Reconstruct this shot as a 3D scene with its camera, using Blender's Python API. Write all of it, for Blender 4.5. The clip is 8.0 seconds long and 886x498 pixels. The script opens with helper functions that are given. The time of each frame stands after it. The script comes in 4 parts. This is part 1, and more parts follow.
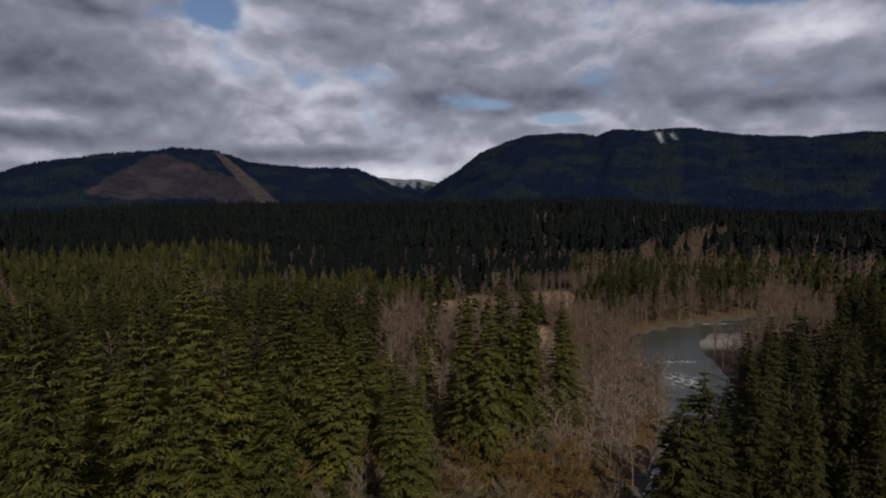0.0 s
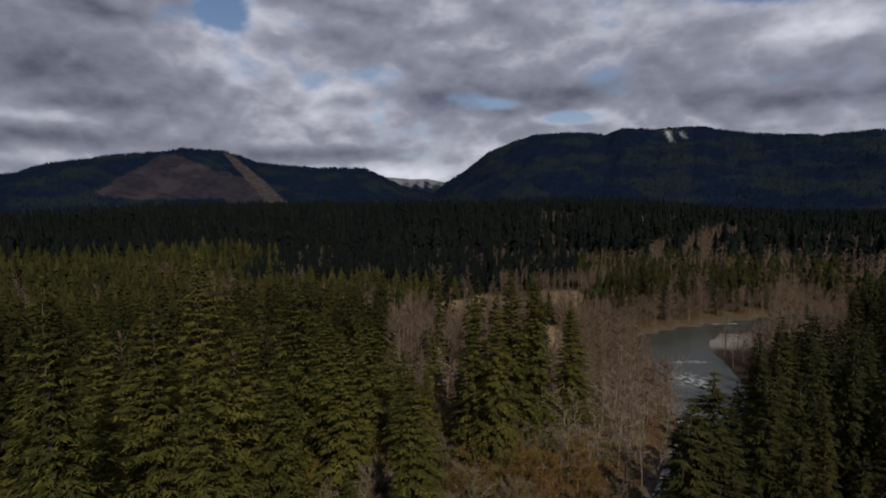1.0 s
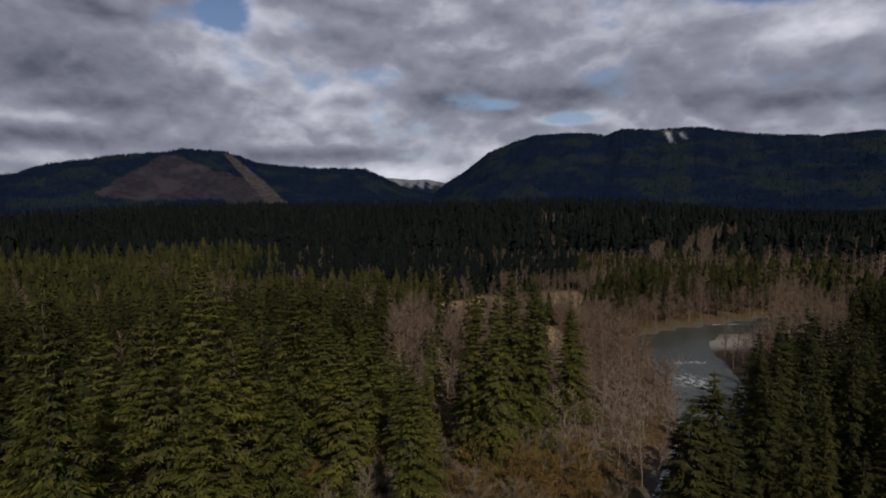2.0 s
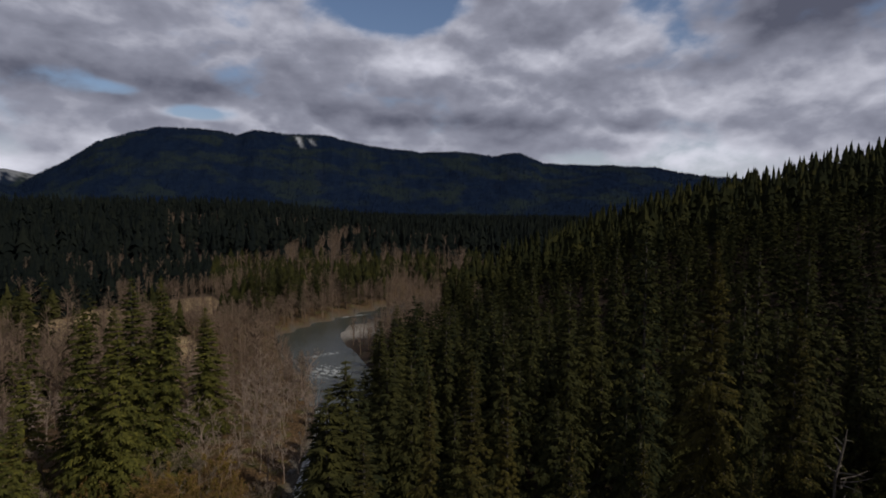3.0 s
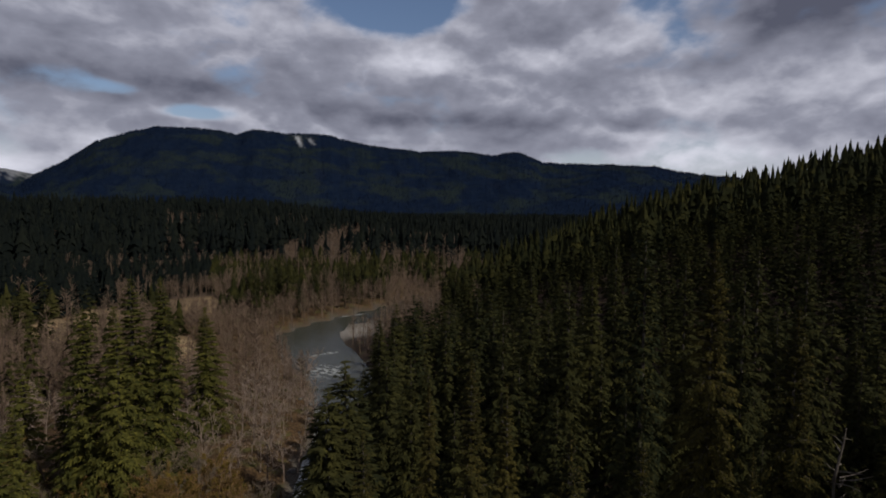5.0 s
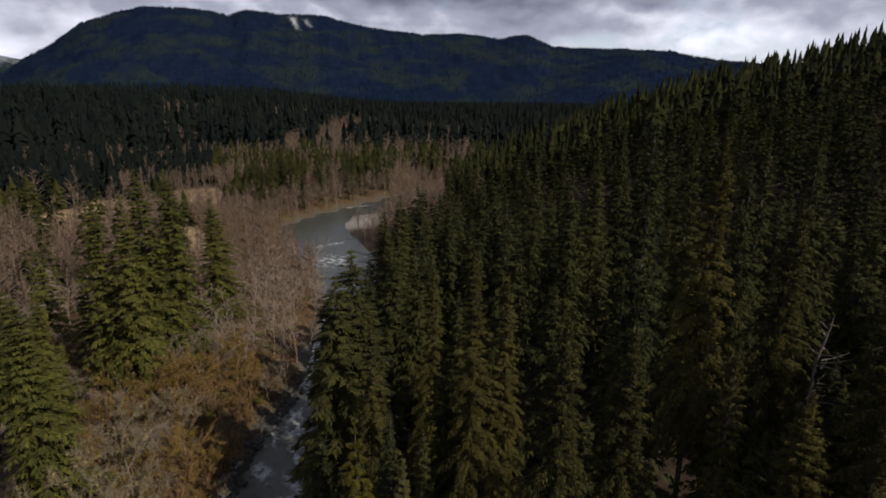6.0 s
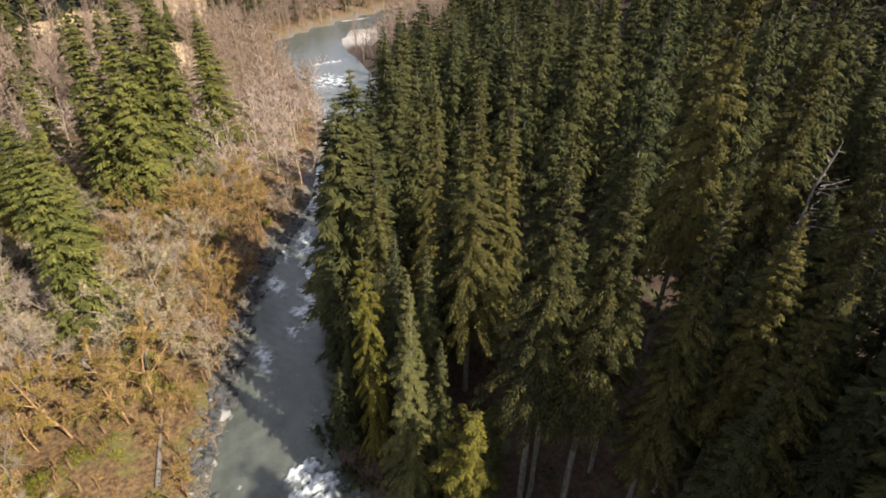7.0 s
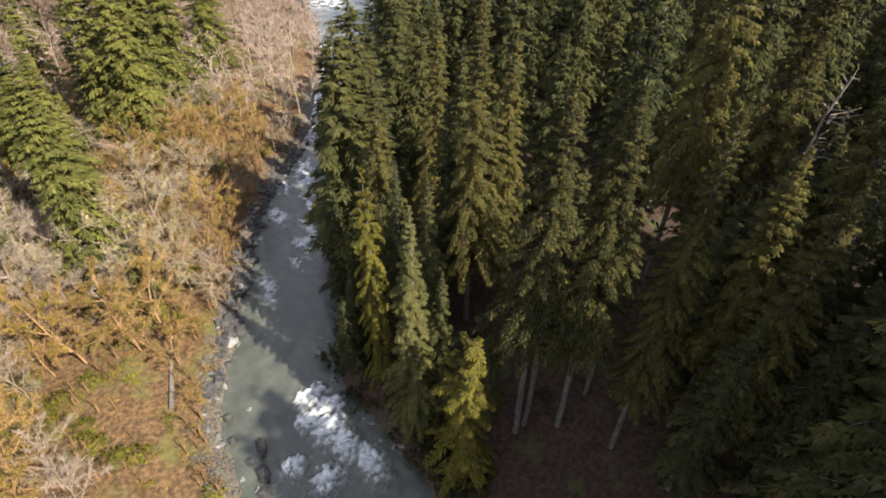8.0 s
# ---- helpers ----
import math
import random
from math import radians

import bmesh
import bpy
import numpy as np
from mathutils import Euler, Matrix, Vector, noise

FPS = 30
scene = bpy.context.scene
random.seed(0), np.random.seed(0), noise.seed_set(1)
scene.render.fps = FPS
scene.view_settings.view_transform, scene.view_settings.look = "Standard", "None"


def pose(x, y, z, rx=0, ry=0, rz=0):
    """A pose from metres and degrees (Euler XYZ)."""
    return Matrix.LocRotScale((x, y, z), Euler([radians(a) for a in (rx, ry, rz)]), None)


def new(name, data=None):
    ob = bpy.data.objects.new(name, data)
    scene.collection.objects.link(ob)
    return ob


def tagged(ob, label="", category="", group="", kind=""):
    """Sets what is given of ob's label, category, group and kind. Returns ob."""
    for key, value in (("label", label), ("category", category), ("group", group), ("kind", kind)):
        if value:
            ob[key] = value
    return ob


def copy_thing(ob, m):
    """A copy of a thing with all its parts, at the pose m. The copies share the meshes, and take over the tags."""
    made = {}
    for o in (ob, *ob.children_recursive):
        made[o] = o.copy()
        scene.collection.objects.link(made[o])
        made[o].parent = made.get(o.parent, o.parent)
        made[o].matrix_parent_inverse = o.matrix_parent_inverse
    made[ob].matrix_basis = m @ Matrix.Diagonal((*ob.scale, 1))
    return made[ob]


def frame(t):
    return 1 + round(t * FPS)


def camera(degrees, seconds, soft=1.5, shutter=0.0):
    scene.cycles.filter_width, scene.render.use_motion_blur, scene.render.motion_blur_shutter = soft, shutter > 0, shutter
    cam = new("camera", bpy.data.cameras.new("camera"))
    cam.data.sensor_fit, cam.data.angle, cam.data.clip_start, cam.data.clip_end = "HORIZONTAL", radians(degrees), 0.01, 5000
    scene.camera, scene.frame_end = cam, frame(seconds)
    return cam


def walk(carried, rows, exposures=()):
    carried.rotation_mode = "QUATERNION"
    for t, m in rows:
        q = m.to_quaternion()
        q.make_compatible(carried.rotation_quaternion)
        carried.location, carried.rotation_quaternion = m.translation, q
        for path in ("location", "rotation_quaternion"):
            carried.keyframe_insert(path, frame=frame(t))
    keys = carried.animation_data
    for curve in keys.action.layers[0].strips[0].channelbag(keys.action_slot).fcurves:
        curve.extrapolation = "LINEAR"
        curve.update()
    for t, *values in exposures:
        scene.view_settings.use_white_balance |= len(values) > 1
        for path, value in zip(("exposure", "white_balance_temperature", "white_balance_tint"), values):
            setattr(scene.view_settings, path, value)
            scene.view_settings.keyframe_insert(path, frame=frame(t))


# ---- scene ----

# ============ camera: a drone hovering over the right bank, turning, then tilting down ============
EYE = (0.0, 0.0, 62.0)                      # metres over the river
TURNS = """0 0 -4.32 .65; .5 .49 -4.35 .74; 1 .83 -4.35 .77; 1.75 .84 -4.31 .77; 2.45 .83 -4.27 .76; 2.51 .8 -4.27 .76;
2.6 -3.6 -4.35 .72; 2.7 -12 -4.3 .62; 2.8 -21.72 -4.33 .2; 2.9 -31.02 -4.3 -.16; 3 -35.99 -4.25 -.4; 3.1 -36.75 -4.28 -.38;
3.5 -36.82 -4.31 -.35; 4 -36.49 -4.34 -.29; 4.7 -36.15 -4.36 -.29; 5.3 -35.92 -4.37 -.29; 5.4 -35.86 -5.05 -.29; 5.5 -35.83 -6.25 -.29;
5.6 -35.79 -7.78 -.31; 5.7 -35.75 -9.56 -.32; 5.8 -35.71 -11.61 -.33; 5.9 -35.67 -13.72 -.35; 6 -35.64 -15.65 -.36;
6.1 -35.59 -17.63 -.36; 6.5 -35.41 -24.85 -.38; 6.7 -35.35 -28.59 -.44; 7 -35.26 -33.91 -.54; 7.1 -35.25 -35.75 -.54;
7.2 -35.24 -37.6 -.53; 7.3 -35.23 -39.5 -.53; 7.4 -35.22 -40.6 -.52; 7.5 -35.21 -40.97 -.52; 8 -35.14 -41.13 -.48"""
ROWS = []
for row in TURNS.split(";"):
    t, yaw, pitch, roll = (float(v) for v in row.split())
    ROWS.append((t, pose(*EYE, 90 + pitch, roll, yaw)))
cam = camera(77.97, 8.0, soft=1.8)
walk(cam, ROWS, exposures=[(0, -.42), (5.3, -.42), (5.7, -.2), (6.0, .2), (6.2, .95), (6.6, 1.9), (7.0, 2.22), (7.4, 2.4), (8, 2.4)])

# ============ sun and sky ============
SUN_AZ, SUN_EL = 160.0, 42.0                # degrees clockwise from +y, and up
sun = new("sun", bpy.data.lights.new("sun", "SUN"))
sun.data.energy, sun.data.angle, sun.data.color = 4.7, radians(0.6), (1.0, 0.93, 0.82)
sun.matrix_basis = pose(0, 0, 300, 90 - SUN_EL, 0, 180 - SUN_AZ) 


class Nodes:
    """A short way to write node trees."""

    def __init__(self, tree):
        self.tree = tree
        tree.nodes.clear()

    def add(self, kind, ins=None, **props):
        n = self.tree.nodes.new(kind)
        for k, v in props.items():
            setattr(n, k, v)
        for k, v in (ins or {}).items():
            if isinstance(v, bpy.types.NodeSocket):
                self.tree.links.new(v, n.inputs[k])
            else:
                n.inputs[k].default_value = v
        return n

    def math(self, op, a, b=0.0, c=0.0, clamp=False):
        return self.add("ShaderNodeMath", {0: a, 1: b, 2: c}, operation=op, use_clamp=clamp).outputs[0]

    def mix(self, f, a, b, blend="MIX"):
        return self.add("ShaderNodeMix", {0: f, 6: a, 7: b}, data_type="RGBA", blend_type=blend).outputs[2]

    def span(self, v, a, b, c=0.0, d=1.0):
        return self.add("ShaderNodeMapRange", {0: v, 1: a, 2: b, 3: c, 4: d}, interpolation_type="SMOOTHSTEP").outputs[0]

    def noise(self, vec, scale, detail=4.0, rough=0.55, out=0):
        return self.add("ShaderNodeTexNoise", {"Vector": vec, "Scale": scale, "Detail": detail, "Roughness": rough}).outputs[out]


def make_world():
    w = bpy.data.worlds.new("sky")
    scene.world = w
    w.use_nodes = True
    n = Nodes(w.node_tree)
    sky = n.add("ShaderNodeTexSky", sky_type="NISHITA", sun_disc=False, sun_elevation=radians(SUN_EL), sun_rotation=radians(SUN_AZ))
    way = n.add("ShaderNodeTexCoord").outputs["Generated"]
    xyz = n.add("ShaderNodeSeparateXYZ", {0: way})
    x, y, z = xyz.outputs
    azim = n.math("MULTIPLY", n.math("ARCTAN2", x, y), 57.2958)
    elev = n.math("MULTIPLY", n.math("ARCSINE", z), 57.2958)

    def blobs(rows):
        total = 0.0
        for az, el, sa, se, amp in rows:
            p = n.math("POWER", n.math("DIVIDE", n.math("SUBTRACT", azim, az), sa), 2.0)
            q = n.math("POWER", n.math("DIVIDE", n.math("SUBTRACT", elev, el), se), 2.0)
            total = n.math("ADD", n.math("MULTIPLY", n.math("EXPONENT", n.math("MULTIPLY", n.math("ADD", p, q), -1.0)), amp), total)
        return total

    # openings of blue between the clouds: azimuth, elevation, half sizes, depth
    gap = blobs(((31, 19.8, 7.5, 3.2, .42), (-22, 18.5, 2.6, 2.2, .2), (-16, 17.5, 4, 1.2, .08), (-6, 13.4, 3.6, 1.2, .12), (2, 11.6, 3.6, 1.3, .1), (63, 8, 9, 3, -.16), (20, 14, 5, 2.4, -.1), (5.5, 10.4, 2.4, .8, .16),
                 (12, 8.7, 4, .7, .2), (29, 7.0, 4, .7, .12), (54, 13.6, 4, .7, .1), (-31, 14.5, 7, 4, -.2), (-15, 9, 8, 3, -.08), (-31, 33, 12, 4, .2), (50, 36, 14, 5, .2)))
    # banks that are thicker or thinner than the rest
    bank = blobs(((-33, 12.5, 9, 3.6, -.22), (-30, 10, 11, 1.9, -.16), (-13, 5.6, 9, .9, -.3), (12.5, 11.2, 9, 1.4, -.36), (28, 9.4, 9, 1.2, -.28), (71, 16.5, 9, 2.6, -.36),
                  (60, 13.4, 5, 1.0, -.24), (38, 8.7, 11, .8, -.2), (-35, 6.4, 8, .7, -.16), (33, 14.6, 6, 1.7, .34), (-13, 11.5, 6, 2.6, .12), (-21, 14.5, 5, 2.6, .16),
                  (-8, 3.4, 10, .9, .3), (-37, 4.7, 6, .8, .22), (-37, 8, 6, .7, .2), (46, 14.6, 6, 1.4, .2), (66, 10, 11, 2.2, .16), (4, 6, 5, 1.2, .16), (20, 17.5, 6, 1.8, .12), (60, 5, 12, 1.4, .2)))

    def deck(lift, size, detail):
        """Thickness of the cloud deck, seen lift higher up."""
        vec = n.add("ShaderNodeCombineXYZ", {0: x, 1: y, 2: n.math("MULTIPLY", n.math("ADD", z, lift), 1.75)}).outputs[0]
        return n.noise(vec, size, detail, 0.5)

    def billow(lift):
        """Round heads with creases between them."""
        return n.math("ABSOLUTE", n.math("MULTIPLY_ADD", deck(lift, 6.0, 5), 2.0, -1.0))

    body, body_up = deck(0.0, 3.3, 7), deck(0.05, 3.3, 4)
    puff, puff_up = billow(0.0), billow(0.02)
    thick = n.math("SUBTRACT", n.math("MULTIPLY_ADD", puff, 0.22, n.math("ADD", body, 0.07)), n.math("MULTIPLY", gap, n.math("MULTIPLY_ADD", body, 1.2, 0.5)))
    alpha = n.span(thick, 0.42, 0.55)
    # sun from above and behind: upper edges bright, undersides grey
    lit = n.math("MULTIPLY_ADD", n.math("SUBTRACT", body, body_up), 1.5, 0.48)
    lit = n.math("MULTIPLY_ADD", n.math("SUBTRACT", puff, puff_up), 0.8, lit)
    lit = n.math("MULTIPLY_ADD", n.math("SUBTRACT", body, 0.5), -0.5, lit)
    rim = n.math("MULTIPLY", n.span(thick, 0.46, 0.60, 1.0, 0.0), 0.22)
    lit = n.math("MULTIPLY_ADD", bank, 1.5, n.math("ADD", lit, rim), clamp=True)
    ramp = n.add("ShaderNodeValToRGB", {0: lit})
    e = ramp.color_ramp.elements
    e[0].position, e[0].color = 0.0, (0.15, 0.16, 0.225, 1)
    e[1].position, e[1].color = 1.0, (1.11, 1.12, 1.27, 1)
    e.new(0.5).color = (0.425, 0.44, 0.55, 1)
    blue = n.mix(1.0, sky.outputs[0], (SKY_GAIN * .95, SKY_GAIN * .95, SKY_GAIN * 1.04, 1), "MULTIPLY")
    haze = n.span(elev, 0.0, 11.0, 0.85, 0.0)
    color = n.mix(alpha, n.mix(haze, blue, (0.80, 0.84, 0.95, 1)), ramp.outputs[0])
    n.add("ShaderNodeOutputWorld", {0: n.add("ShaderNodeBackground", {0: color, 1: 0.82}).outputs[0]})


SKY_GAIN = 0.12
make_world()

# ============ materials ============
def material(name):
    m = bpy.data.materials.new(name)
    m.use_nodes = True
    return m, Nodes(m.node_tree)


def finish(n, color, rough=0.8, bump=None, strength=0.3, dist=0.05, through_light=0.0, spec=0.3, normal=None):
    ins = {"Base Color": color, "Roughness": rough, "Specular IOR Level": spec}
    if normal is not None:
        ins["Normal"] = normal
    if bump is not None:
        ins["Normal"] = n.add("ShaderNodeBump", {"Strength": strength, "Distance": dist, "Height": bump}).outputs[0]
    s = n.add("ShaderNodeBsdfPrincipled", ins).outputs[0]
    if through_light:
        tr = n.add("ShaderNodeBsdfTranslucent", {0: color}).outputs[0]
        s = n.add("ShaderNodeMixShader", {0: through_light, 1: s, 2: tr}).outputs[0]
    n.add("ShaderNodeOutputMaterial", {0: s})


def tone(n, own):
    """The tint of one tree: from the object, or from the tree's share of a joined wood."""
    if own:
        return n.add("ShaderNodeObjectInfo").outputs["Random"]
    return n.add("ShaderNodeAttribute", attribute_name="tint").outputs["Fac"]


def place(n):
    return n.add("ShaderNodeNewGeometry").outputs["Position"]


def foliage(name, dark, light, own, through_light=0.12, glint=0.55):
    m, n = material(name)
    p = place(n)
    base = n.mix(tone(n, own), (*dark, 1), (*light, 1))
    isle = n.add("ShaderNodeNewGeometry").outputs["Random Per Island"]
    # random sprays are painted paler, like needles catching the sun
    base = n.mix(n.math("MULTIPLY", n.math("POWER", isle, 2.5), glint), base, (light[0] * 2.0, light[1] * 1.8, light[2] * 1.3, 1))
    patch = n.span(n.noise(p, 0.35, 3), 0.35, 0.7)
    base = n.mix(n.math("MULTIPLY", patch, 0.5), base, (dark[0] * 0.6, dark[1] * 0.6, dark[2] * 0.7, 1))
    # needles stand out all round a twig, so a spray takes light by the bough's lie more than by its own face
    lie = n.add("ShaderNodeAttribute", attribute_name="lie").outputs["Vector"]
    lie = n.add("ShaderNodeVectorTransform", {0: lie}, vector_type="NORMAL", convert_from="OBJECT", convert_to="WORLD").outputs[0]
    own_face = n.add("ShaderNodeVectorMath", {0: n.add("ShaderNodeNewGeometry").outputs["Normal"], "Scale": 0.62}, operation="SCALE").outputs[0]
    both = n.add("ShaderNodeVectorMath", {0: n.add("ShaderNodeVectorMath", {0: own_face, 1: lie}).outputs[0]}, operation="NORMALIZE").outputs[0]
    finish(n, base, 0.8, None, through_light=through_light, spec=0.02, normal=both)
    return m


def bark(name, dark, light, own, scale=6.0):
    m, n = material(name)
    p = place(n)
    stretched = n.add("ShaderNodeVectorMath", {0: p, 1: (1, 1, 0.2)}, operation="MULTIPLY").outputs[0]
    g = n.noise(stretched, scale, 6, 0.6)
    base = n.mix(n.span(g, 0.35, 0.7), (*dark, 1), (*light, 1))
    base = n.mix(n.math("MULTIPLY", tone(n, own), 0.35), base, (dark[0] * 0.8, dark[1] * 0.85, dark[2] * 0.8, 1))
    moss = n.span(n.noise(p, 0.9, 4), 0.52, 0.68)
    base = n.mix(n.math("MULTIPLY", moss, 0.35), base, (0.09, 0.10, 0.03, 1))
    finish(n, base, 0.9, g, 0.6, 0.04, spec=0.15)
    return m


# fir needles in shaded and lit copies: the light is put into the colour
FIR_SHADED = foliage("shaded_fir_needles", (0.0130, 0.0165, 0.0085), (0.034, 0.0335, 0.0118), True)
FIR_LIT = foliage("lit_fir_needles", (0.0120, 0.0142, 0.0065), (0.054, 0.0465, 0.0140), True)
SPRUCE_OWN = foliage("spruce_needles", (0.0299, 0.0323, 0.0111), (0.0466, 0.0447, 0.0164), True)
# brighter copy for the sunny flat, its sunlight put into the colour
FIR_SUN = foliage("sunlit_valley_fir_needles", (0.025, 0.0295, 0.0095), (0.070, 0.068, 0.0175), True)
CEDAR_OWN = foliage("cedar_sprays", (0.040, 0.039, 0.008), (0.072, 0.064, 0.0135), True, 0.3)
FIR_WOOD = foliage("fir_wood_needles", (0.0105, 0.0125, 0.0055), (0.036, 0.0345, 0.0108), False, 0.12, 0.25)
# cloud shade over the far valley is put into these dark needles
SHADED_FAR_WOOD = foliage("cloud_shaded_needles", (0.0042, 0.0062, 0.0062), (0.0098, 0.0120, 0.0090), False, 0.12, 0.25)
# distance haze and cloud shade are painted into the hillside needles
HAZED_HILL_WOOD = foliage("hazed_hillside_needles", (0.0034, 0.0070, 0.0178), (0.0066, 0.0120, 0.0245), False, 0.1, 0.25)
TWIG_OWN = bark("alder_twigs", (0.137, 0.098, 0.078), (0.262, 0.206, 0.174), True)
TWIG_WOOD = bark("alder_wood_twigs", (0.078, 0.052, 0.038), (0.16, 0.112, 0.084), False)
MAPLE_TWIG = bark("maple_twigs", (0.13, 0.069, 0.028), (0.25, 0.155, 0.078), True)
MAPLE_PALE = bark("pale_maple_twigs", (0.105, 0.078, 0.058), (0.205, 0.162, 0.127), True)
MAPLE_MOSS = foliage("maple_moss", (0.055, 0.043, 0.0105), (0.115, 0.086, 0.019), True, 0.3)
PALE_LICHEN = foliage("pale_lichen", (0.0998, 0.0862, 0.0445), (0.158, 0.1347, 0.0687), True, 0.2)
SHRUB = foliage("shrub_leaves", (0.0416, 0.0477, 0.0072), (0.0998, 0.0924, 0.0144), False, 0.3)
BARK = bark("conifer_bark", (0.028, 0.024, 0.020), (0.105, 0.090, 0.077), True)
BRUSH_STEM = bark("brush_stems", (0.0616, 0.0323, 0.0139), (0.1347, 0.0809, 0.0385), False)
BRUSH_OWN = bark("shrub_stems", (0.0924, 0.0539, 0.0308), (0.1848, 0.1155, 0.0616), True)
SHRUB_OWN = foliage("leafy_shrub", (0.0549, 0.0616, 0.0085), (0.0873, 0.0832, 0.0118), True, 0.3)
COBBLE = bark("cobble_stone", (0.02, 0.0172, 0.0145), (0.085, 0.073, 0.06), False)
STRAW = foliage("dry_grass", (0.0832, 0.037, 0.0118), (0.1455, 0.0886, 0.0262), False, 0.25)
SNAG = bark("bleached_wood", (0.0539, 0.0447, 0.037), (0.1463, 0.1232, 0.1078), True)


def make_ground_material():
    m, n = material("valley_ground")
    p = place(n)
    cover = n.add("ShaderNodeAttribute", attribute_name="cover").outputs["Fac"]
    gravel = n.add("ShaderNodeAttribute", attribute_name="gravel").outputs["Fac"]
    straw = n.add("ShaderNodeAttribute", attribute_name="straw").outputs["Fac"]
    a, b, c = n.noise(p, 0.22, 5), n.noise(p, 1.6, 6, 0.65), n.noise(p, 7.0, 5, 0.7)
    duff = n.mix(n.span(b, 0.35, 0.7), (0.01694, 0.01078, 0.0077, 1), (0.04235, 0.02618, 0.01617, 1))
    duff = n.mix(n.span(a, 0.55, 0.7), duff, (0.03465, 0.0385, 0.01386, 1))
    grass = n.mix(n.span(b, 0.35, 0.68), (0.03465, 0.02002, 0.01001, 1), (0.1078, 0.06545, 0.02926, 1))
    grass = n.mix(n.math("MULTIPLY", n.span(a, 0.5, 0.7), n.span(c, 0.3, 0.6)), grass, (0.06545, 0.06776, 0.01848, 1))
    field = n.mix(n.span(b, 0.3, 0.7), (0.1848, 0.127, 0.06545, 1), (0.2618, 0.2002, 0.1155, 1))
    field = n.mix(n.span(a, 0.5, 0.65), field, (0.154, 0.08855, 0.0462, 1))
    stone = n.mix(n.span(c, 0.35, 0.65), (0.02156, 0.01925, 0.01617, 1), (0.1155, 0.1001, 0.08085, 1))
    base = n.mix(cover, duff, grass)
    base = n.mix(straw, base, field)
    base = n.mix(gravel, base, stone)
    dry = n.add("ShaderNodeAttribute", attribute_name="dry").outputs["Fac"]
    base = n.mix(dry, base, n.mix(n.span(b, 0.3, 0.7), (0.1309, 0.1155, 0.1001, 1), (0.231, 0.2117, 0.1848, 1)))
    finish(n, base, 0.95, n.math("ADD", c, b), 0.8, 0.25, spec=0.15)
    return m


GROUND = make_ground_material()


def make_mountain_material():
    m, n = material("hazed_mountain_forest")
    p = place(n)
    bare = n.add("ShaderNodeAttribute", attribute_name="bare").outputs["Fac"]
    snow = n.add("ShaderNodeAttribute", attribute_name="snow").outputs["Fac"]
    a, b = n.noise(p, 0.004, 6, 0.6), n.noise(p, 0.03, 6, 0.7)
    # haze blue and cloud shade are mixed into the forest colour
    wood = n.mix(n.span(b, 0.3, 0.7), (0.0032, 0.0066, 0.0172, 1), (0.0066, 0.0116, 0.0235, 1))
    # olive patches paint the sunlit parts of the slopes
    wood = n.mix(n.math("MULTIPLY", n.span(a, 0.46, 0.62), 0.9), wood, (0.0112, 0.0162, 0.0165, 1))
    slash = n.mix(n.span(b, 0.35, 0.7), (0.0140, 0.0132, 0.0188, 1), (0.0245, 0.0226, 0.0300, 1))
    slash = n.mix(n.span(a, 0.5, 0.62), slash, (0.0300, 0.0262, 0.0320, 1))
    # paler slash where light from a cloud gap is painted on the cut
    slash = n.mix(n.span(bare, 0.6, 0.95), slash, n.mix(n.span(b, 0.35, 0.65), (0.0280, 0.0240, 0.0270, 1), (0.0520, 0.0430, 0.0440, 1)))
    base = n.mix(n.span(bare, 0.1, 0.5), wood, slash)
    base = n.mix(snow, base, (0.80, 0.82, 0.86, 1))
    finish(n, base, 1.0, b, 0.5, 10.0, spec=0.0)
    return m


MOUNTAIN = make_mountain_material()


def make_water_material():
    m, n = material("glacial_water")
    p = place(n)
    foam = n.add("ShaderNodeAttribute", attribute_name="foam").outputs["Fac"]
    a, b = n.noise(p, 0.25, 4), n.noise(p, 2.2, 6, 0.65)
    curl = n.noise(p, 1.1, 9, 0.72)
    ridged = n.math("SUBTRACT", 1.0, n.math("ABSOLUTE", n.math("SUBTRACT", n.math("MULTIPLY", curl, 2.0), 1.0)))
    milk = n.mix(n.span(a, 0.3, 0.7), (0.0245, 0.0270, 0.0212, 1), (0.038, 0.041, 0.032, 1))
    froth = n.span(n.math("ADD", n.math("MULTIPLY", foam, 1.15), n.math("MULTIPLY", n.math("SUBTRACT", ridged, 0.85), 1.3)), 0.1, 1.15)
    base = n.mix(froth, milk, n.mix(n.span(b, 0.3, 0.7), (0.17, 0.1827, 0.1827, 1), (0.442, 0.459, 0.4547, 1)))
    rough = n.math("ADD", 0.16, n.math("MULTIPLY", froth, 0.5))
    b = n.math("ADD", b, n.math("MULTIPLY", ridged, n.math("MULTIPLY", foam, 2.5)))
    finish(n, base, rough, n.math("ADD", b, a), 0.5, 0.15, spec=0.2)
    return m


WATER = make_water_material()


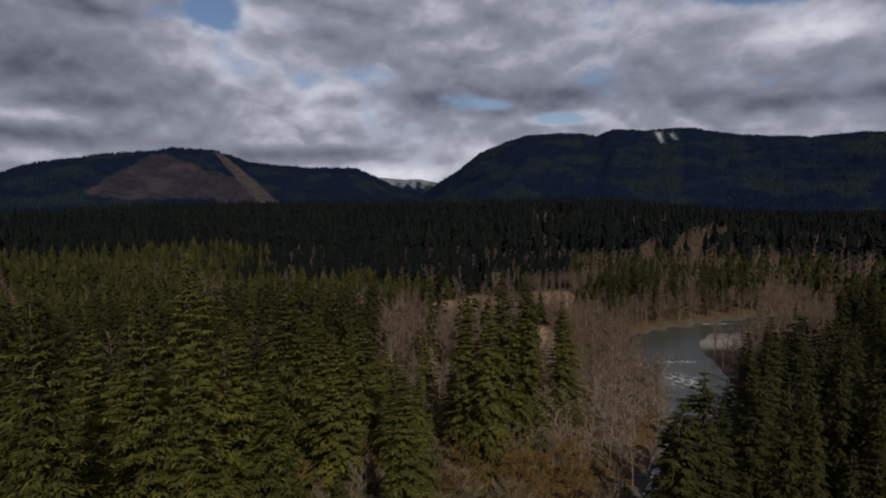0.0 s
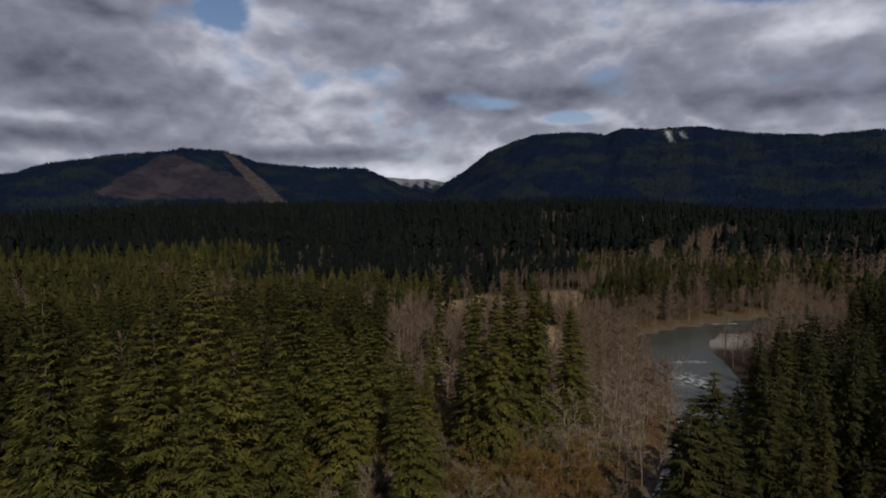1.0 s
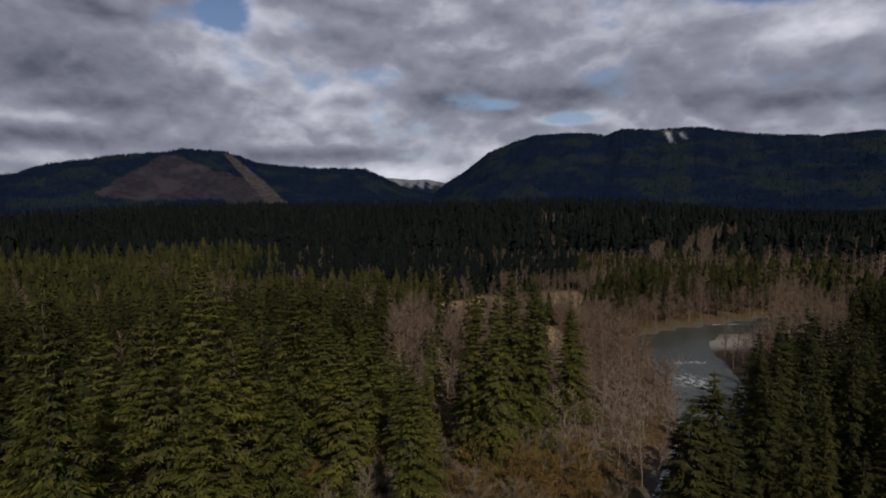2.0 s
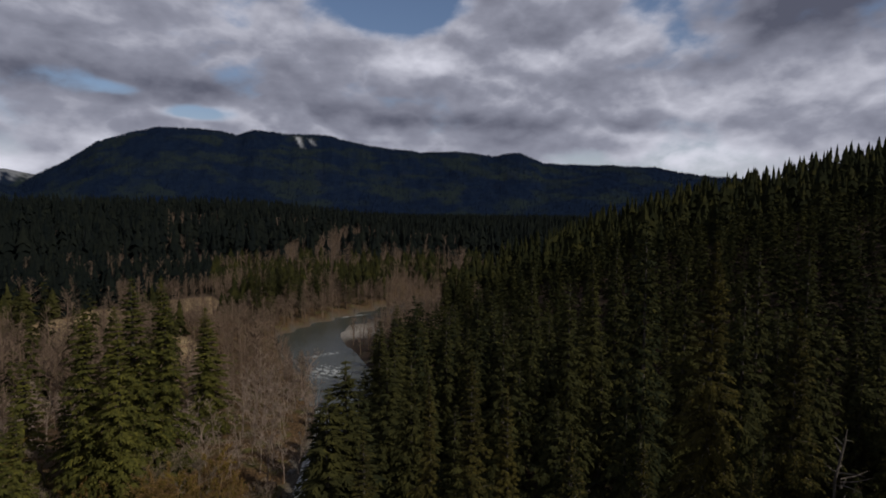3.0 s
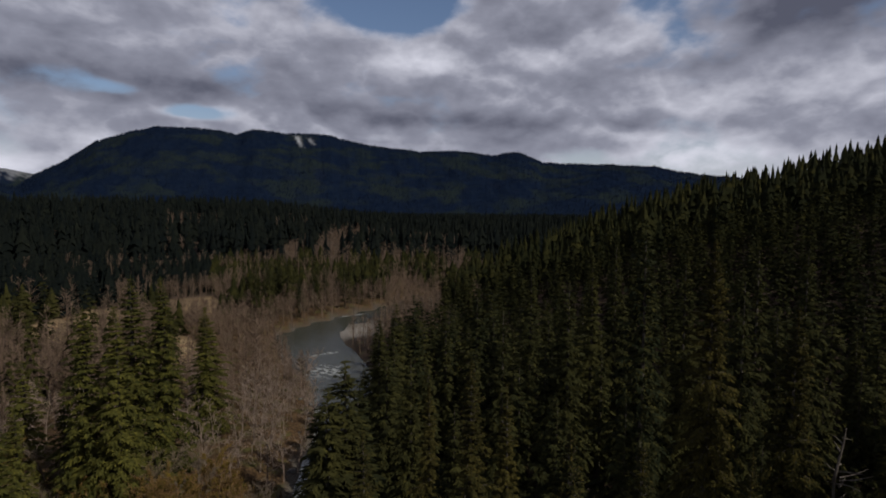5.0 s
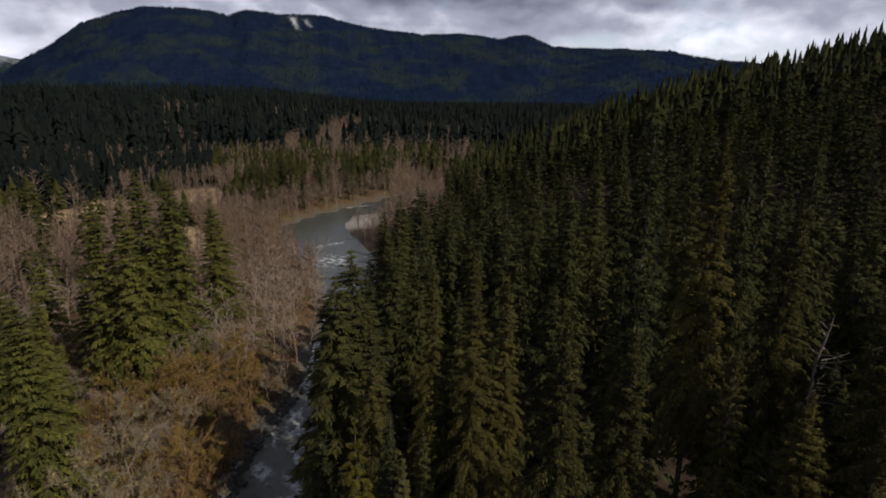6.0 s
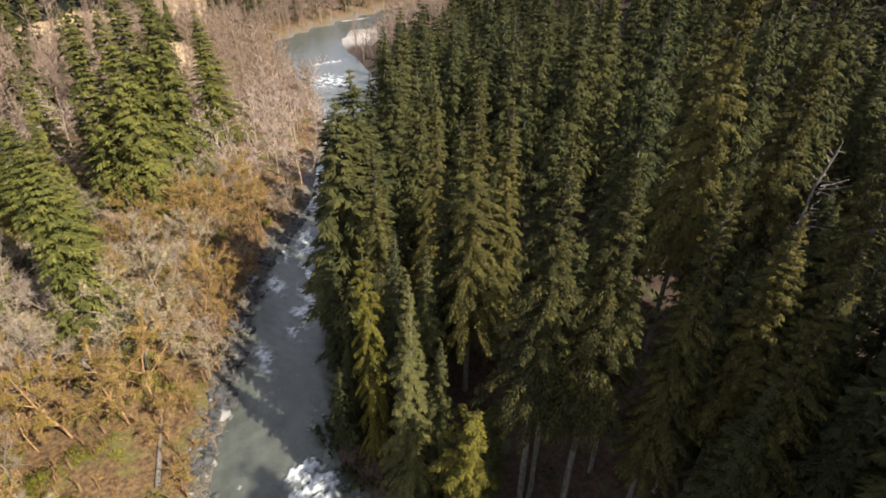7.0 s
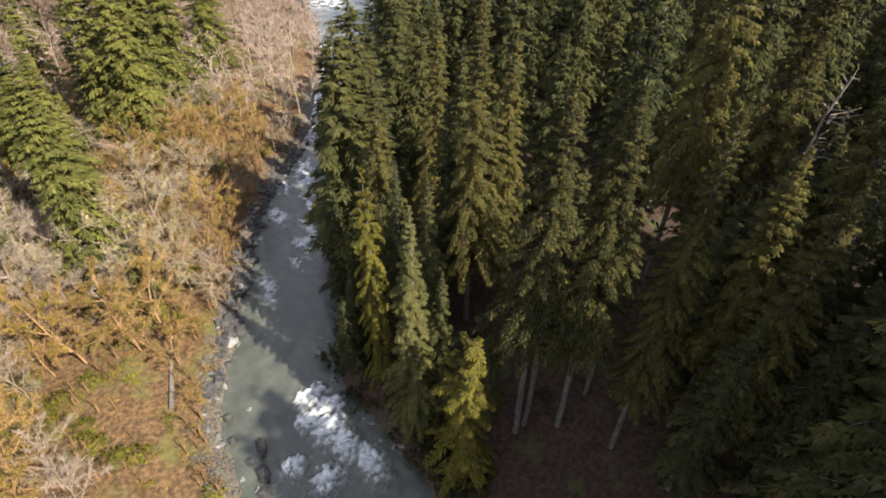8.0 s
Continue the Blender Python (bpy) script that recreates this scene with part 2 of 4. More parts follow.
def make_rock_material(name, wet):
    m, n = material(name)
    p = place(n)
    a, b = n.noise(p, 1.3, 5), n.noise(p, 9, 6, 0.7)
    base = n.mix(n.span(a, 0.35, 0.65), (0.035, 0.033, 0.031, 1), (0.13, 0.122, 0.11, 1))
    base = n.mix(n.math("MULTIPLY", n.add("ShaderNodeObjectInfo").outputs["Random"], 0.6), base, (0.022, 0.022, 0.022, 1))
    # near-black for wet stone, and for the shade along the bank
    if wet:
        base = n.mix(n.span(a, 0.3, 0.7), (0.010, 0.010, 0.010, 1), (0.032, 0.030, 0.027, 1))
    finish(n, base, 0.8 if wet else 0.75, b, 0.5, 0.05)
    return m


ROCK = make_rock_material("river_rock", False)
ROCK_WET_SHADE = make_rock_material("wet_shade_river_rock", True)

# ============ mesh helpers ============
def mesh_of(name, verts, tris, mat, attrs=None, smooth=False):
    verts, tris = np.asarray(verts, np.float32), np.asarray(tris, np.int32)
    me = bpy.data.meshes.new(name)
    k = tris.shape[1]
    me.vertices.add(len(verts))
    me.vertices.foreach_set("co", verts.ravel())
    me.loops.add(tris.size)
    me.loops.foreach_set("vertex_index", tris.ravel())
    me.polygons.add(len(tris))
    me.polygons.foreach_set("loop_start", np.arange(0, tris.size, k, dtype=np.int32))
    me.polygons.foreach_set("loop_total", np.full(len(tris), k, np.int32))
    me.polygons.foreach_set("use_smooth", np.full(len(tris), smooth))
    for key, val in (attrs or {}).items():
        val = np.asarray(val, np.float32)
        if val.ndim == 2:
            me.attributes.new(key, "FLOAT_VECTOR", "POINT").data.foreach_set("vector", val.ravel())
        else:
            me.attributes.new(key, "FLOAT", "POINT").data.foreach_set("value", val)
    me.materials.append(mat)
    me.update(calc_edges=True)
    return me


def part(name, me, parent, label=""):
    ob = new(name, me)
    ob.parent = parent
    return tagged(ob, label) if label else ob


def smoothstep(v, a, b):
    u = np.clip((v - a) / (b - a), 0, 1)
    return u * u * (3 - 2 * u)


def waves(x, y, size, seed=0):
    """Cheap smooth noise, about -1 to 1."""
    r = np.random.RandomState(seed + 11)
    out = np.zeros_like(np.asarray(x, float))
    for k in range(7):
        ang, f = r.uniform(0, 6.28), r.uniform(0.6, 2.2) / size
        out += np.sin((x * np.cos(ang) + y * np.sin(ang)) * f * 6.28 + r.uniform(0, 6.28)) * r.uniform(0.5, 1)
    return out / 3.2


# ============ the lie of the land ============
# river centre line: x, y, half width
RIVER = np.array(((-30, -160, 9), (2, -60, 9), (8, 0, 9), (6.9, 29, 8.6), (6.5, 36.5, 8.6), (6.2, 41.3, 8.0), (6.9, 46, 7.7), (9, 50.2, 7.5), (11.3, 54.6, 7.5), (14.3, 60.6, 7.7), (17.9, 67.4, 7.5), (22, 75.2, 7.2), (27, 84.4, 7.0), (34, 94, 6.6), (42.5, 102.5, 6.2),
                  (66, 140, 6.5), (85, 176, 12), (91, 212, 15), (99, 247, 14.5), (119, 265, 11.5), (150, 277, 11), (185, 290, 11), (235, 303, 11), (300, 300, 11), (380, 320, 11)), float)


def river_offset(x, y):
    """Signed distance from the centre line (right of the flow away from the eye is positive), the half width there, and the way along it."""
    x, y = np.asarray(x, float), np.asarray(y, float)
    best, side, width, along = np.full(x.shape, 1e9), np.zeros(x.shape), np.zeros(x.shape), np.zeros(x.shape)
    run = 0.0
    for (ax, ay, aw), (bx, by, bw) in zip(RIVER[:-1], RIVER[1:]):
        dx, dy = bx - ax, by - ay
        length = math.hypot(dx, dy)
        t = np.clip(((x - ax) * dx + (y - ay) * dy) / length**2, 0, 1)
        d = np.hypot(x - ax - t * dx, y - ay - t * dy)
        near = d < best
        best = np.where(near, d, best)
        side = np.where(near, np.sign((x - ax) * dy - (y - ay) * dx), side)
        width = np.where(near, aw + t * (bw - aw), width)
        along = np.where(near, run + t * length, along)
        run += length
    return best * side, width - 0.7, along


def ground_z(x, y):
    x, y = np.asarray(x, float), np.asarray(y, float)
    s, w, _ = river_offset(x, y)
    w = w + 0.7 * waves(x, y, 9, 3)
    d = np.abs(s) - w
    left = -1.3 + 2.3 * smoothstep(d, -2, 2.5) + 1.6 * smoothstep(d, 2, 14) + 1.4 * smoothstep(d, 20, 90)
    right = -1.3 + 3.6 * smoothstep(d, -1.5, 4) + 2.2 * smoothstep(d, 4, 30)
    # gravel bar inside the bend
    bar = np.exp(-(((x - 122) / 16) ** 2 + ((y - 240) / 15) ** 2))
    right = right * (1 - bar) + bar * np.clip(0.08 * d, -1.3, 1.6)
    z = np.where(s < 0, left, right)
    # the wooded spur on the right
    lat, lon = 0.89 * x - 0.45 * y, 0.45 * x + 0.89 * y
    crest = np.interp(lon, (100, 200, 280, 325, 347, 369, 394, 410, 430), (112, 104, 94, 83, 71, 56, 29, 10, 0))
    rise = np.clip(0.36 * (lat - 80), 0, None)
    rise = np.where(lat < 110, np.clip(0.36 * (lat - 50) ** 2 / 120.0, 0, None) * (lat > 50), rise)
    hill = crest * (1 - np.exp(-(rise / np.maximum(crest, 1.0)) ** 2.2)) ** (1 / 2.2)
    z = z + hill * (s > 0)
    # the bench under the dark woods
    r, az = np.hypot(x, y), np.degrees(np.arctan2(x, y))
    z = z + (40 * smoothstep(r, 480, 1150) - 30 * smoothstep(r, 1250, 1750)) * (1 - 0.8 * smoothstep(az, 14, 34)) * (1 - 0.35 * smoothstep(-az, 26, 40))
    return z + 0.35 * waves(x, y, 22, 5) * smoothstep(d, 1, 8) + 2.2 * waves(x, y, 160, 6) * smoothstep(r, 200, 500)


def clearing(x, y):
    """1 in the straw-coloured clearings."""
    c = np.zeros(np.shape(x))
    for cx, cy, rx, ry in ((5, 306, 15, 34), (23, 330, 14, 34), (31, 420, 12, 20), (68, 344, 18, 24), (44, 246, 8, 30), (-470, 750, 22, 60), (60, 2300, 260, 200)):
        c = np.maximum(c, 1 - smoothstep(((x - cx) / rx) ** 2 + ((y - cy) / ry) ** 2 + 0.25 * waves(x, y, 25, 8), 0.7, 1.2))
    return c


def make_ground():
    az = np.concatenate([np.arange(-48, 88, 0.5), np.arange(88, 312, 4)])
    rad = [0.0, 3.0]
    while rad[-1] < 4900:
        rad.append(rad[-1] * 1.043 + 0.15)
    rad = np.array(rad)
    a, r = np.meshgrid(np.radians(az), rad)
    x, y = r * np.sin(a), r * np.cos(a)
    z = ground_z(x, y)
    nr, na = r.shape
    i, j = np.meshgrid(np.arange(nr - 1), np.arange(na), indexing="ij")
    k = (j + 1) % na
    quads = np.stack([i * na + j, i * na + k, (i + 1) * na + k, (i + 1) * na + j], -1).reshape(-1, 4)[:, ::-1]
    s, w, _ = river_offset(x, y)
    d = np.abs(s) - w
    gravel = (1 - smoothstep(d + 1.5 * waves(x, y, 6, 9), 0.8, 3.2)) * np.where(s < 0, 1, 0.12)
    gravel = np.maximum(gravel, (s > 0) * np.clip(1.6 * np.exp(-(((x - 122) / 17) ** 2 + ((y - 241) / 15) ** 2)), 0, 1))
    dry = (s > 0) * np.clip(1.6 * np.exp(-(((x - 122) / 17) ** 2 + ((y - 241) / 15) ** 2)) - .25, 0, 1)
    cover = np.where(s < 0, 1 - smoothstep(d + 8 * waves(x, y, 30, 4), 50, 90), 0)
    ob = new("ground", mesh_of("ground", np.stack([x, y, z], -1).reshape(-1, 3), quads, GROUND,
             {"cover": cover.ravel(), "gravel": np.clip(gravel, 0, 1).ravel(), "straw": clearing(x, y).ravel(), "dry": dry.ravel()}, True))
    tagged(ob, "valley floor of leaf litter, dry grass and gravel banks", "ground", kind="structure")


make_ground()


def make_river():
    # a ribbon along the centre line, finer near the eye
    seg = np.hypot(np.diff(RIVER[:, 0]), np.diff(RIVER[:, 1]))
    run = np.concatenate([[0], np.cumsum(seg)])
    u = np.concatenate([np.arange(0, 165, 3.0), np.arange(165, 190, 0.6), np.arange(190, 290, 0.27), np.arange(290, 470, 0.9), np.arange(470, run[-1], 4)])
    x, y, w = (np.interp(u, run, RIVER[:, k]) for k in range(3))
    for _ in range(12):
        x[1:-1], y[1:-1] = (x[:-2] + x[2:] + 2 * x[1:-1]) / 4, (y[:-2] + y[2:] + 2 * y[1:-1]) / 4
    tx, ty = np.gradient(x), np.gradient(y)
    ln = np.hypot(tx, ty)
    tx, ty = tx / ln, ty / ln
    v = np.linspace(-1, 1, 66)
    reach = (w + 2.5)[:, None] * v[None]
    px, py = x[:, None] + reach * ty[:, None], y[:, None] - reach * tx[:, None]
    far = np.broadcast_to(u[:, None], px.shape)
    # rapids: where along the river, where across, length, width, height
    foam, z = np.zeros(px.shape), 0.05 * waves(px, py, 3.0, 2) + 0.03 * waves(px, py, 1.1, 1)
    across = np.broadcast_to(reach, px.shape)
    crest = 1 - np.abs(waves(far + 0.35 * across, across * 0.55, 5.0, 7) + 0.35 * waves(far, across, 1.7, 15))
    boil = 1 - np.abs(waves(px, py, 2.2, 7) * .7 + .4 * waves(px, py, .9, 12))
    for cx, cy, rx, ry, hgt in ((10.2, 43.4, 2.3, 1.6, .7), (11.2, 40.4, 2.0, 1.8, .8), (10.0, 37.4, 2.2, 2.2, .5), (4.3, 35.7, 1.5, 1.3, .9), (6.9, 32.0, 1.9, 1.6, .9), (10.6, 34.4, 1.6, 2.6, .4), (8.4, 40.2, 1.6, 1.6, .3), (12.0, 31.0, 1.4, 2.6, .3),
                                (12.9, 64.2, .8, 1.2, .25), (13.3, 67, .7, 1.2, .2), (33.5, 95.6, 1.8, 1.7, .5), (31.0, 91.7, 1.2, 2.4, .4), (26.0, 90.7, 1.2, 1.7, .4), (27.8, 82.9, 1.1, 2.6, .4), (21.6, 82.6, .9, 2.0, .4),
                                (22.6, 72.4, 1.5, 1.9, .5), (25.2, 76.1, 1.0, 2.0, .4), (19.8, 69.0, .9, 1.6, .3), (93, 213, 5, 1.2, 0.3), (84, 190, 5, 5, 0.3), (60, 148, 5, 14, 0.5), (46, 116, 5, 14, 0.5), (140, 282, 6, 1.2, 0.1)):
        q2 = ((px - cx) / rx) ** 2 + ((py - cy) / ry) ** 2 + .8 * waves(px, py, 1.9, 23) + .35 * waves(px, py, .8, 24)
        g = np.exp(-np.clip(q2, 0, 30) * 1.1)
        # the upstream rim of a boil breaks whitest
        rim = np.exp(-((q2 - .6) / .45) ** 2) * smoothstep((py - cy) / ry, -.3, .5)
        foam = np.maximum(foam, np.clip(.42 * g + .2 * g * boil + .36 * rim, 0, 1) if cy < 45 else np.exp(-np.clip(q2, 0, 30) * .4) * smoothstep(crest, .2, 1.0) * .8)
        z = z + hgt * (g * (.25 + .55 * boil) + .35 * rim) * (1 if cy < 45 else .5)
    foam = np.clip(foam + 0.22 * smoothstep(crest, 0.93, 1.0) * smoothstep(waves(px, py, 16, 17), 0.0, 0.7), 0, 1)
    n, k = px.shape
    i, j = np.meshgrid(np.arange(n - 1), np.arange(k - 1), indexing="ij")
    quads = np.stack([i * k + j, i * k + j + 1, (i + 1) * k + j + 1, (i + 1) * k + j], -1).reshape(-1, 4)
    ob = new("water", mesh_of("water", np.stack([px, py, z], -1).reshape(-1, 3), quads, WATER, {"foam": foam.ravel()}, True))
    tagged(ob, "milky grey-green river with white rapids", "river", kind="structure")


make_river()


def ridge(name, knots, dist, depth, rough, seed, label, bare=None, snow=None):
    """A mountain: a crest through knots of azimuth and elevation, falling away on both sides. Returns the trees' seats."""
    ka, ke = np.array(knots[0::2], float), np.array(knots[1::2], float)
    az = np.arange(ka[0], ka[-1], 0.16)
    v = np.concatenate([np.linspace(-1, 0, 46), np.linspace(0.05, 0.6, 8)])
    a, t = np.meshgrid(az, v)
    crest = EYE[2] + dist * np.tan(np.radians(np.interp(a, ka, ke)))
    crest = crest + rough * 0.10 * waves(a * 60, t * 0, 40, seed)
    r = dist + t * depth
    x, y = r * np.sin(np.radians(a)), r * np.cos(np.radians(a))
    fall = 1 - np.abs(t) ** 1.25
    gully = waves(x, y, 420, seed + 1) * 0.6 + waves(x, y, 170, seed + 2) * 0.4
    z = 12 + (crest - 12 + 3) * fall + rough * gully * np.abs(t) * (1 - np.abs(t)) * 2.2
    n, k = x.shape
    i, j = np.meshgrid(np.arange(n - 1), np.arange(k - 1), indexing="ij")
    quads = np.stack([i * k + j, i * k + j + 1, (i + 1) * k + j + 1, (i + 1) * k + j], -1).reshape(-1, 4)[:, ::-1]
    el = np.degrees(np.arctan2(z - EYE[2], np.hypot(x, y)))
    cut = bare(a, el, x, y) if bare else np.zeros(x.shape)
    white = snow(a, el, x, y) if snow else np.zeros(x.shape)
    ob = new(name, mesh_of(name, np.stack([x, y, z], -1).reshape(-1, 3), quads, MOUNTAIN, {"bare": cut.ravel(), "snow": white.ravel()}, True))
    tagged(ob, label, "mountain", kind="structure")
    return x, y, z, cut, white, t


def within(a, el, pts, jitter, soft=0.14):
    """1 inside a convex outline of azimuths and elevations, given clockwise."""
    near = np.full(np.shape(a), 9.0)
    for (a0, e0), (a1, e1) in zip(pts, pts[1:] + pts[:1]):
        ln = math.hypot(a1 - a0, e1 - e0)
        near = np.minimum(near, ((a - a0) * -(e1 - e0) + (el - e0) * (a1 - a0)) / -ln)
    return smoothstep(near + jitter, -soft, soft)


def left_cut(a, el, x, y):
    """Half bare over the cut, more where sun through a cloud gap is painted."""
    w = 0.12 * waves(x, y, 130, 21) + 0.07 * waves(x, y, 60, 22)
    old = within(a, el, [(-33.4, 1.6), (-30.3, 3.7), (-27.7, 5.2), (-25.8, 5.3), (-24.0, 4.2), (-21, 2.8), (-20.5, 1.1), (-31.3, 1.1)], w)
    sunlit_cut = within(a, el, [(-24.3, 4.0), (-21.7, 3.6), (-20.2, 2.9), (-16.6, .5), (-22.3, .7), (-23.7, 2.2)], 1.5 * w)
    strip = within(a, el, [(-22.5, 5.5), (-21.8, 5.5), (-19, 3.1), (-16.5, .6), (-18.6, .6), (-20.3, 2.7)], .5 * w, .08)
    stand = within(a, el, [(-23.7, 2.6), (-23.2, 2.7), (-22.9, 1.5), (-23.3, 1.2)], w)
    return np.clip(np.maximum(np.maximum(.5 * old, .66 * sunlit_cut * (1 - .7 * stand)), .9 * strip), 0, 1)


def right_snow(a, el, x, y):
    w = 0.07 * waves(x, y, 60, 31) + .08 * waves(x, y, 26, 32)
    m = np.zeros(a.shape)
    for pts in ([(21.0, 6.95), (21.5, 6.95), (21.75, 6.1), (21.5, 6.1)], [(22.4, 6.75), (22.7, 6.75), (22.85, 6.35), (22.65, 6.35)]):
        m = np.maximum(m, within(a, el, pts, w, .2))
    return 0.3 * m


def right_lit_slope(a, el, x, y):
    # sunlit lower slopes, painted as a slight paleness in the bare mask
    w = waves(x, y, 260, 41)
    return 0.16 * smoothstep(w, 0.1, 0.6) * smoothstep(el, 1.0, 2) * (1 - smoothstep(el, 3.8, 4.6)) * smoothstep(a, 8, 12)


def far_snow(a, el, x, y):
    w = waves(x, y, 120, 51) + 0.5 * waves(x, y, 50, 52)
    return smoothstep(el + 0.5 * w, 1.9, 2.9) * 0.13


SEATS = []
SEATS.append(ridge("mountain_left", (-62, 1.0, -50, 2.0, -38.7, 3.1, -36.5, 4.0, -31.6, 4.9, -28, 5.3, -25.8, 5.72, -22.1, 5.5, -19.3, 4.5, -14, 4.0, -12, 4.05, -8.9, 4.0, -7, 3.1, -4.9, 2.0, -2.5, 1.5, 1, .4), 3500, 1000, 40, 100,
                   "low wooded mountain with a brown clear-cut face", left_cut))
SEATS.append(ridge("mountain_right", (-7, .2, -2, 1.2, -.5, 2.4, 1.5, 3.6, 3.9, 5.4, 6, 6.3, 8.7, 7.08, 12.5, 7.2, 15.6, 6.82, 17.2, 7.32, 20, 7.1, 24, 7.1, 28, 6.2, 33.5, 5.6, 37.4, 5.7, 41.2, 5.25, 43.8, 5.6, 46.4, 4.45, 52.5, 4.2, 56.8, 3.95, 60.9, 3.1, 70, 2.2, 88, 1.5), 4000, 1450, 45, 200,
                   "long dark forested mountain with a snow gully", right_lit_slope, right_snow))
SEATS.append(ridge("mountain_far", (-12, 1.5, -8, 2.9, -6.6, 3.15, -4, 2.9, -2.5, 2.95, -.8, 2.6, 2, 2.2, 6, 1.5), 4650, 250, 6, 300,
                   "distant snow-dusted ridge beyond the gap", None, far_snow))

# ============ trees: shapes ============
def crown_of(seed, h, reach, whorls, per, sprays, size, bare_to=0.15, droop=0.35, ragged=0.3, taper=0.92, bushy=1.0, hang=0.35, slim=0.21, skyward=0.62):
    """Crown of a conifer: whorls of boughs that rise, bend down and end in flat fronds of many small sprays.
    Returns the needles (verts, tris, lie) and the branches (verts, tris)."""
    r = np.random.RandomState(seed)
    up = np.array((0, 0, 1.0))
    f, az = [], []
    for i in range(whorls):
        base = r.uniform(0, 6.28)
        n = per if i < whorls * 0.8 else max(3, per - 2)
        for k in range(n):
            f.append(1 - (1 - min(max((i + r.uniform(-.3, .3)) / whorls, 0), 0.985)) ** 1.15)
            az.append(base + 6.283 * (k + r.uniform(-.3, .3)) / n)
    f, az = np.array(f), np.array(az)
    prof = (1 - f) ** taper * (0.7 + 0.3 * np.minimum(1, f / 0.15))
    prof *= 1 + 0.14 * np.sin(f * 19 + seed) + 0.10 * np.sin(f * 43 + seed * 2)
    ln = reach * prof * r.uniform(1 - ragged * 1.7, 1 + ragged, len(f)) * (1 + 0.18 * np.cos(az - r.uniform(0, 6.28))) + 0.012 * h * (1 - .8 * f)
    ln = np.where(r.rand(len(f)) < 0.08, ln * 0.4, ln)
    d = np.stack([np.cos(az), np.sin(az), 0 * az], -1)
    side = np.stack([-d[:, 1], d[:, 0], 0 * az], -1)
    rise = 0.10 + 0.85 * f ** 2 + r.uniform(-.1, .1, len(f))
    dr = droop * (1.25 - f) * r.uniform(.75, 1.35, len(f)) + 0.12
    root = up * (h * (bare_to + (1 - bare_to) * f))[:, None]

    def at(b, u):
        return root[b] + d[b] * (ln[b] * u)[:, None] + up * (ln[b] * (rise[b] * u - dr[b] * u * u))[:, None]

    total = len(f) * sprays
    b = r.choice(len(f), total, p=(ln + .15 * reach) / (ln + .15 * reach).sum())
    u = 0.06 + 0.96 * r.rand(total) ** 0.8
    v = r.uniform(-1, 1, total)
    half = (0.03 * reach + 0.2 * ln[b]) * bushy * u ** 0.35 * np.clip(1.1 - u, .06, 1) ** 0.6
    p = at(b, u) + side[b] * (v * half)[:, None] - up * (half * (.28 * v * v + r.uniform(-.1, .22, total)))[:, None]
    way = d[b] * r.uniform(.25, .9, total)[:, None] + side[b] * (v * .9 + r.uniform(-.25, .25, total))[:, None] - up * (r.uniform(0, 2 * hang, total) + (dr[b] * u - .5 * rise[b]) * .7)[:, None]
    way /= np.linalg.norm(way, axis=1)[:, None]
    long = size * r.uniform(.55, 1.35, total) * (0.72 + 0.28 * np.minimum(1, ln[b] / (.5 * reach))) * np.where(f[b] > .93, .6, 1)
    flat = np.cross(way, up + r.normal(0, .45, (total, 3)))
    flat /= np.linalg.norm(flat, axis=1)[:, None] + 1e-6
    w = flat * (long * slim * r.uniform(.7, 1.3, total))[:, None]
    V = np.stack([p - w, p + w, p + way * long[:, None]], 1)
    out = np.stack([p[:, 0], p[:, 1], 0 * u], -1)
    out /= np.linalg.norm(out, axis=1)[:, None] + 1e-6
    lie = out * (1.24 - skyward) + up * skyward + side[b] * (.35 * v)[:, None] + r.normal(0, .26, (total, 3))
    lie /= np.linalg.norm(lie, axis=1)[:, None]
    V = V.reshape(-1, 3)
    T = np.arange(len(V)).reshape(-1, 3)
    # leader
    m = len(V)
    k = .010 * h * .25
    tip = np.array(((k, 0, h * .95), (-k / 2, k, h * .95), (-k / 2, -k, h * .95), (0, 0, h * 1.012)))
    V, T = np.concatenate([V, tip]), np.concatenate([T, np.array(((0, 1, 3), (1, 2, 3), (2, 0, 3))) + m])
    lie = np.concatenate([np.repeat(lie, 3, 0), np.array(((1, 0, .5), (-.5, .9, .5), (-.5, -.9, .5), (0, 0, 1)))])
    twigs = [tube((root[i], at(np.array([i]), np.array([.5]))[0], at(np.array([i]), np.array([.98]))[0]), (.02 + .009 * ln[i], .018 + .004 * ln[i], .006), 3) for i in range(len(f))]
    return (V, T, lie), join(twigs)


